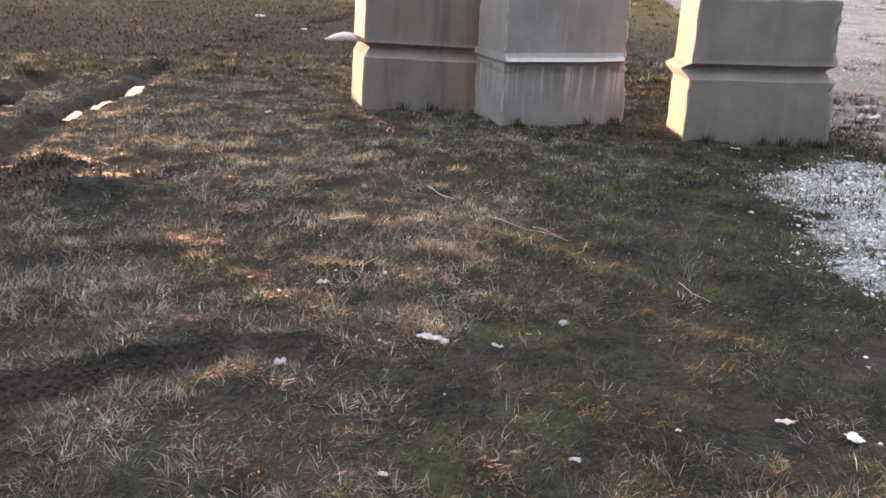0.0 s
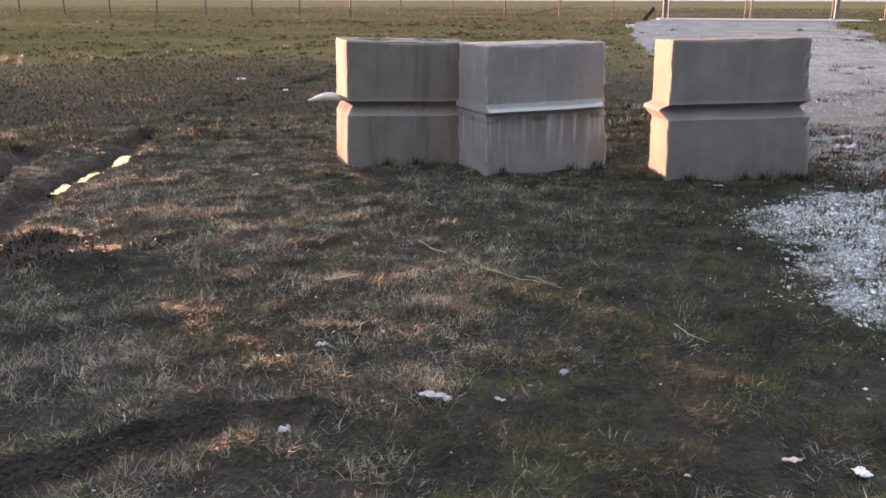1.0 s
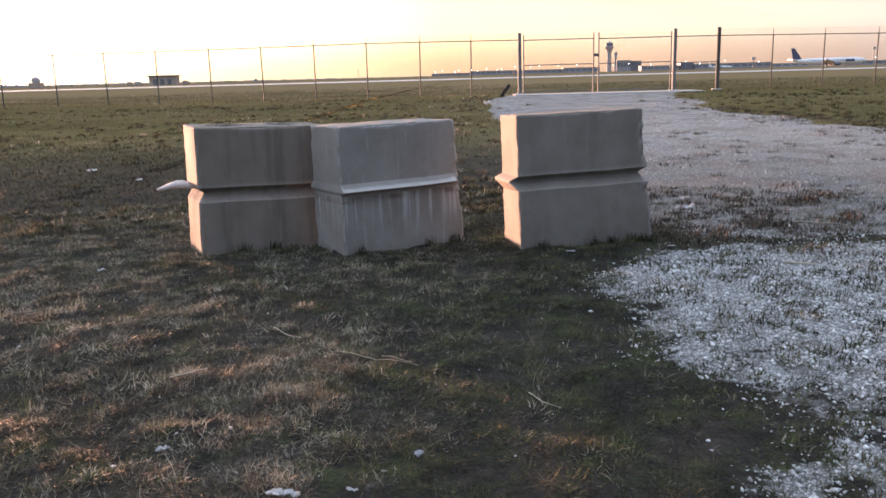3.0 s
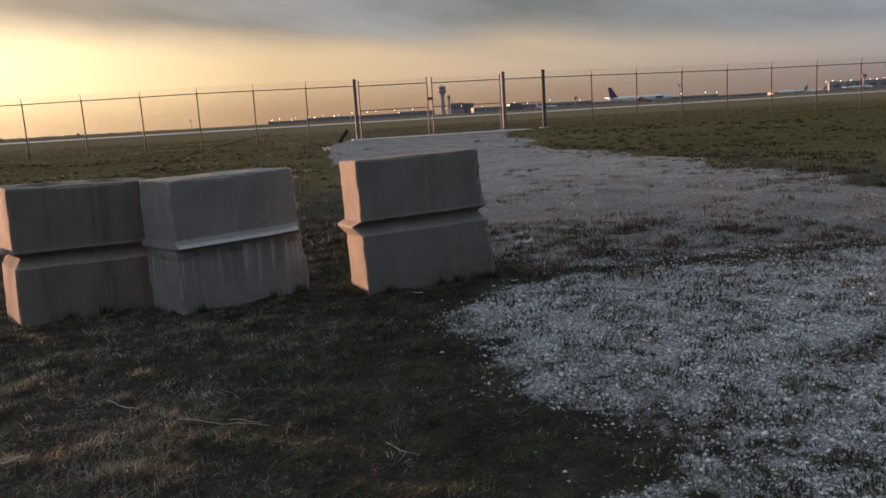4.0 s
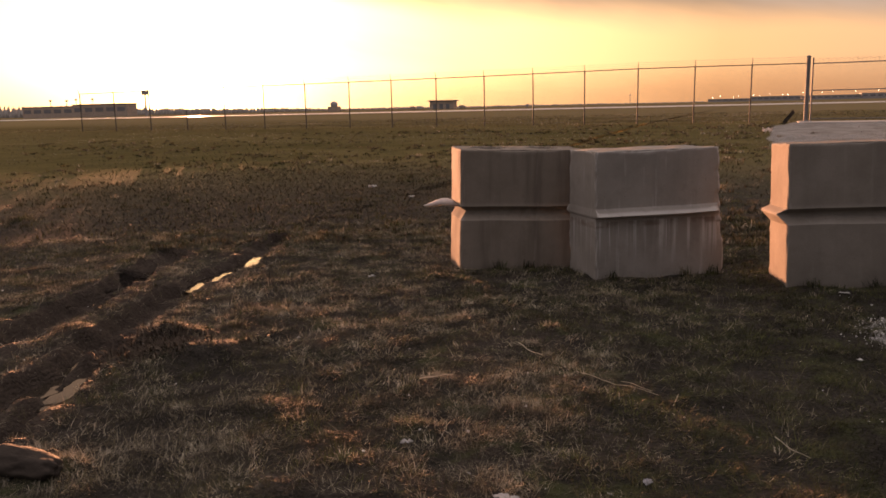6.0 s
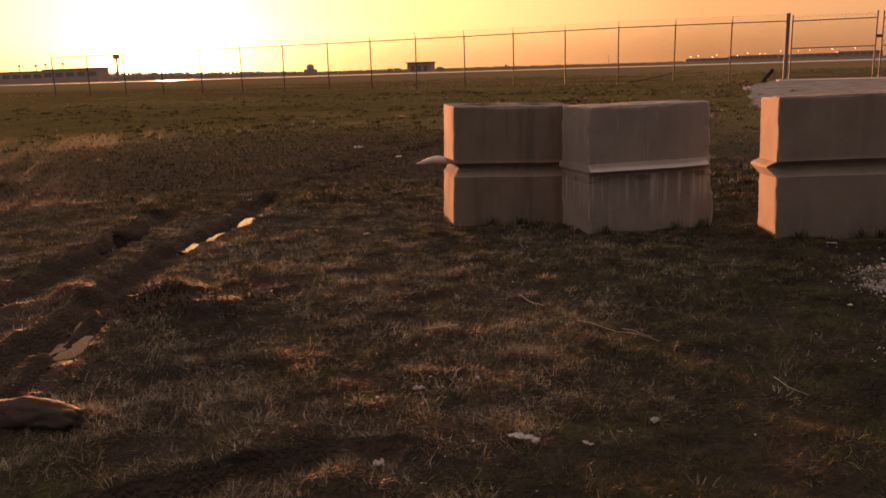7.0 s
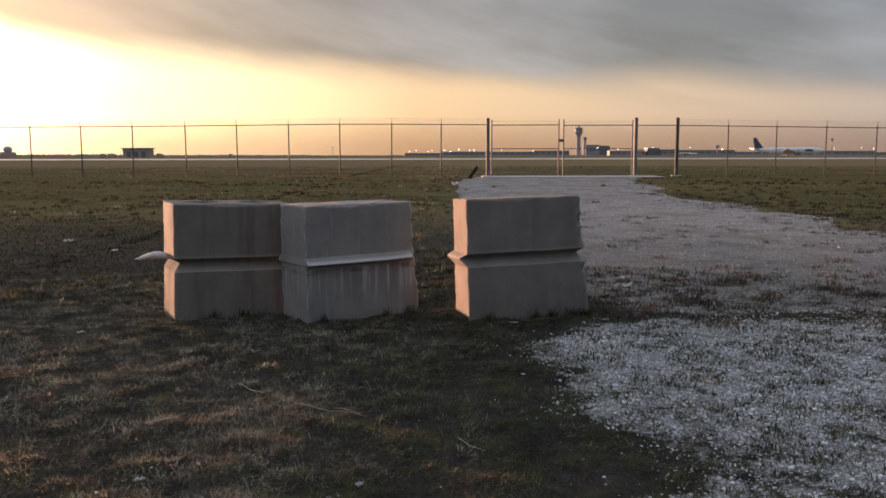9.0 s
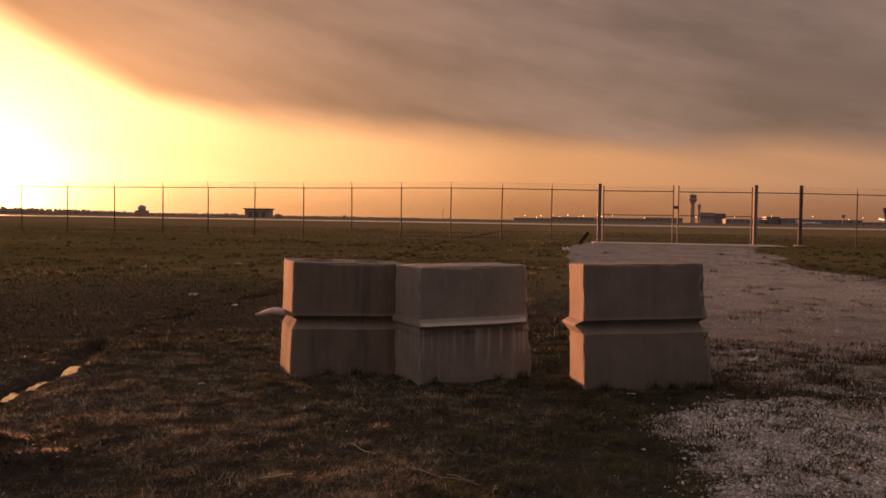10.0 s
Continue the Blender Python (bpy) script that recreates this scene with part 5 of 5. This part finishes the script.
def control_tower():
    far = 2300
    ob = thing("control_tower", (0.161 * far, far, BASE_Z), "tall airport control tower with a flared glazed cab", "control tower")
    part("shaft", lathe_bm([(7.5, -1), (6.2, 20), (6.0, 52), (8.0, 58)], 14), FAR_WALL, ob)
    cab = part("cab", lathe_bm([(8, 58), (12, 64), (12.2, 69), (9.5, 70), (9.5, 70.5)], 14), FAR_WALL, ob)
    part("glazing", lathe_bm([(9.5, 70.5), (11, 76)], 14), FAR_DARK, cab)
    part("roof", lathe_bm([(11.5, 76), (11.0, 78), (4, 80), (1, 83)], 14), FAR_WALL, ob)
    ob = thing("old_tower", (0.1688 * far, far, BASE_Z), "shorter round tower beside the control tower", "tower")
    part("shaft", lathe_bm([(4.2, -1), (3.6, 42)], 12), FAR_WALL, ob)
    part("head", lathe_bm([(3.6, 42), (5.2, 45), (5.2, 51), (3, 53)], 12), FAR_WALL, ob)


control_tower()


def airliner(x, y, scale, turn, fin_mat, label):
    """A parked jet, nose towards +x before the turn."""
    ob = thing("airliner", (x, y, BASE_Z), label, "aeroplane", "parked aeroplanes", turn=turn)
    s = scale
    body = lathe_bm([(0.2, -32), (0.9, -29), (1.9, -22), (2.9, -14), (2.95, 20), (2.7, 24), (2.0, 28), (1.0, 30.5), (0.2, 31.5)], 16)
    bmesh.ops.transform(body, matrix=Matrix.Translation((0, 0, 4.6 * s)) @ Matrix.Rotation(radians(90), 4, "Y") @ Matrix.Scale(s, 4), verts=body.verts)
    for v in body.verts:
        if v.co.x < -14 * s:
            v.co.z += (-14 * s - v.co.x) * 0.07
    fus = part("fuselage", body, AIRCRAFT, ob, smooth=True)
    for k in range(22):
        part("window", box_bm((-14 + 1.6 * k) * s, (-13.1 + 1.6 * k) * s, -3.0 * s, -2.7 * s, 5.2 * s, 5.8 * s), FAR_DARK, fus)
    def slab(name, pts, thick, mat, upright=False):
        b = bmesh.new()
        for t in (-thick / 2, thick / 2):
            b.faces.new([b.verts.new((px * s, t * s, pz * s) if upright else (px * s, pz * s, (3.6 if name == "wing" else 6.2) * s + t * s + (abs(pz) * 0.09 * s))) for px, pz in pts])
        fs = list(b.faces)
        a, c = list(fs[0].verts), list(fs[1].verts)
        for q in range(len(a)):
            b.faces.new((a[q], a[(q + 1) % len(a)], c[(q + 1) % len(a)], c[q]))
        return part(name, b, mat, ob)
    slab("tail_fin", [(-22, 6.5), (-29, 16.6), (-32, 16.6), (-30, 6.2)], 0.5, fin_mat, True)
    for m in (-1, 1):
        slab("tailplane", [(-26, 0.8 * m), (-31, 9 * m), (-33, 9 * m), (-30, 0.8 * m)], 0.35, AIRCRAFT)
        slab("wing", [(6, 2 * m), (-8, 29 * m), (-10, 29 * m), (-6, 2 * m)], 0.8, AIRCRAFT)
        eng = lathe_bm([(1.1, -2.4), (1.6, 0), (1.5, 2.2), (1.3, 2.4)], 12)
        bmesh.ops.transform(eng, matrix=Matrix.Translation((5 * s, 9.5 * m * s, 2.3 * s)) @ Matrix.Rotation(radians(90), 4, "Y") @ Matrix.Scale(s, 4), verts=eng.verts)
        part("engine", eng, AIRCRAFT if m > 0 else FAR_DARK, ob)
        part("main_gear", tube_bm((-3 * s, 4.5 * m * s, 0), (-3 * s, 4.5 * m * s, 3.2 * s), 0.6 * s, None, 8), FAR_DARK, ob)
    part("nose_gear", tube_bm((24 * s, 0, 0), (24 * s, 0, 2.6 * s), 0.4 * s, None, 8), FAR_DARK, ob)
    return ob


jet = airliner(0.4225 * 830, 830, 1.12, -8, NAVY, "white airliner with a dark blue tail parked on the apron")
part("livery_mark", box_bm(15, 23, -3.55, -3.3, 4.6, 6.8), NAVY, jet, "dark blue livery mark")
airliner(0.637 * 1500, 1500, 0.95, 172, TEAL, "far white airliner with a teal tail")
airliner(0.668 * 1620, 1620, 0.8, 165, NAVY, "far white airliner with a dark tail")
airliner(0.735 * 1450, 1450, 1.1, 10, TEAL, "far white airliner beside the terminal")
airliner(0.295 * 1700, 1700, 0.75, -5, AIRCRAFT, "far white airliner before the terminal")


def apron_light(r, top, far):
    ob = thing("apron_light", (r * far, far, BASE_Z), "lit floodlight on a slim apron mast", "floodlight", "apron floodlights")
    h = EYE_Z + top * far - BASE_Z
    part("mast", tube_bm((0, 0, -0.5), (0, 0, h), 0.25, 0.15, 6), FAR_WALL, ob)
    part("lamp", lathe_bm([(0.3, h - 0.5), (0.6, h - 0.2), (0.6, h + 0.2), (0.3, h + 0.5)], 8), LAMP, ob, "glowing lamp head")


for k in range(13):
    apron_light(-0.05 + 0.0105 * k + 0.003 * math.sin(k * 3.7), 0.0045 + 0.003 * (k / 12) + 0.0012 * math.sin(k * 2.3), 1700)
for k in range(16):
    apron_light(0.1 + 0.029 * k + 0.008 * math.sin(k * 4.1), 0.0078 + 0.0012 * math.sin(k * 2.9), 1700)
for k in range(14):
    apron_light(0.685 + 0.0125 * k + 0.003 * math.sin(k * 5.3), 0.0132 + 0.0008 * math.sin(k * 1.9), 1450)


def mast(x, y, h, r, label, name="radio_mast"):
    ob = thing(name, (x, y, BASE_Z), label, "mast")
    part("pole", tube_bm((0, 0, -0.5), (0, 0, h), r, r * 0.6, 6), FAR_WALL, ob)
    part("head", box_bm(-r * 3, r * 3, -r, r, h - r * 4, h), FAR_WALL, ob)


mast(0.475 * 1500, 1500, 31, 0.9, "slim radio mast by the far apron")
mast(0.3335 * 1500, 1500, 19, 1.2, "slim radio mast behind the terminal")
mast(0.7414 * 1400, 1400, 29, 1.6, "mast with a box head over the terminal")
mast(-0.145 * 1500, 1500, 17, 0.5, "slim mast far across the field")


def hut():
    far = 600
    ob = thing("equipment_hut", (-0.391 * far, far, BASE_Z), "brown flat-roofed hut standing alone on the airfield", "hut")
    part("wall", box_bm(-10, 10, 0, 9, -0.3, 6.4), HUT_WALL, ob)
    part("roof", box_bm(-11.2, 11.2, -1, 10, 6.4, 7.1), FAR_DARK, ob)
    for a in (-7, -1.5, 4):
        part("door", box_bm(a, a + 3.0, -0.15, 0.1, 0, 4.2), FAR_DARK, ob)
    for r, sx, label in ((-0.422, 6.5, "pale service truck parked by the hut"), (-0.433, 5.0, "dark van parked by the hut"), (-0.362, 5.0, "dark van parked by the hut")):
        car = thing("service_truck", (r * far, far + 2, BASE_Z), label, "truck", "vehicles by the hut")
        mat = FAR_PALE if "pale" in label else HUT_WALL
        part("body", box_bm(-sx / 2, sx * 0.22, -1.2, 1.2, 0.6, 2.9, 0.15), mat, car)
        part("cab", box_bm(sx * 0.23, sx / 2, -1.1, 1.1, 0.6, 2.2, 0.2), mat, car)
        for wx in (-0.33, 0.33):
            for wy in (-1.15, 1.15):
                part("wheel", tube_bm((wx * sx, wy - 0.15, 0.45), (wx * sx, wy + 0.15, 0.45), 0.45, None, 10), FAR_DARK, car)
    dome = thing("radar_dome", (-0.552 * far, far, BASE_Z), "small domed radar hut on the airfield", "radar")
    part("base", box_bm(-4, 4, -4, 4, -0.3, 4.2), HUT_WALL, dome)
    part("dome", lathe_bm([(2.6, 4.2), (3.2, 5.4), (3.0, 7.0), (1.8, 8.2), (0.3, 8.6)], 12), FAR_PALE, dome)
    post = thing("marker_sign", (-0.272 * 290, 290, BASE_Z), "small dark taxiway marker on a post", "sign")
    part("post", tube_bm((0, 0, -0.2), (0, 0, 1.0), 0.1, None, 6), FAR_DARK, post)
    part("board", box_bm(-0.5, 0.5, -0.08, 0.08, 0.9, 1.9), FAR_DARK, post)


hut()
# low sheds and light masts under the sun
house_box("low_shed", -1.14, -1.03, 620, 0.0165, "long low dark shed at the edge of the airfield", "shed", HUT_WALL, depth=14, windows=5)
house_box("low_shed", -1.03, -0.92, 620, 0.0185, "long low dark shed at the edge of the airfield", "shed", HUT_WALL, depth=14, windows=5)
for r, h in ((-1.085, 18.0), (-1.05, 17.5), (-1.03, 18.5), (-0.995, 18.5)):
    mast(r * 625, 630, h, 0.45, "floodlight mast over a low shed", "floodlight_mast")
mast(-0.882 * 620, 620, 24, 1.1, "stout lattice mast against the low sun", "lattice_mast")


def far_wood():
    """A low wood along the horizon: many uneven leafless crowns."""
    n = 3800
    r = rng.uniform(-2.4, -0.06, n)
    far = rng.uniform(2300, 2700, n)
    x = r * far
    tall = (3.0 + 6 * fbm(r, r * 0, 9, 131)) * (0.35 + 0.65 * ease(-r, 0.05, 0.5)) * rng.uniform(0.6, 1.1, n) + 24 * ease(-r, 0.4, 1.1) * np.hypot(1, r) * rng.uniform(0.55, 1.0, n)
    v = OCT_V[None] * (1 + rng.uniform(-0.3, 0.3, (n, 6, 1))) * np.stack([rng.uniform(6, 16, n), rng.uniform(6, 12, n), tall], 1)[:, None]
    v = v + np.stack([x, far, np.full(n, BASE_Z)], 1)[:, None]
    f = (np.arange(n)[:, None, None] * 6 + OCT_F[None]).reshape(-1, 3)
    tagged(mesh_of("far_wood", v.reshape(-1, 3), f, FOREST), "low dark line of far trees along the horizon", "trees", kind="stuff")


far_wood()
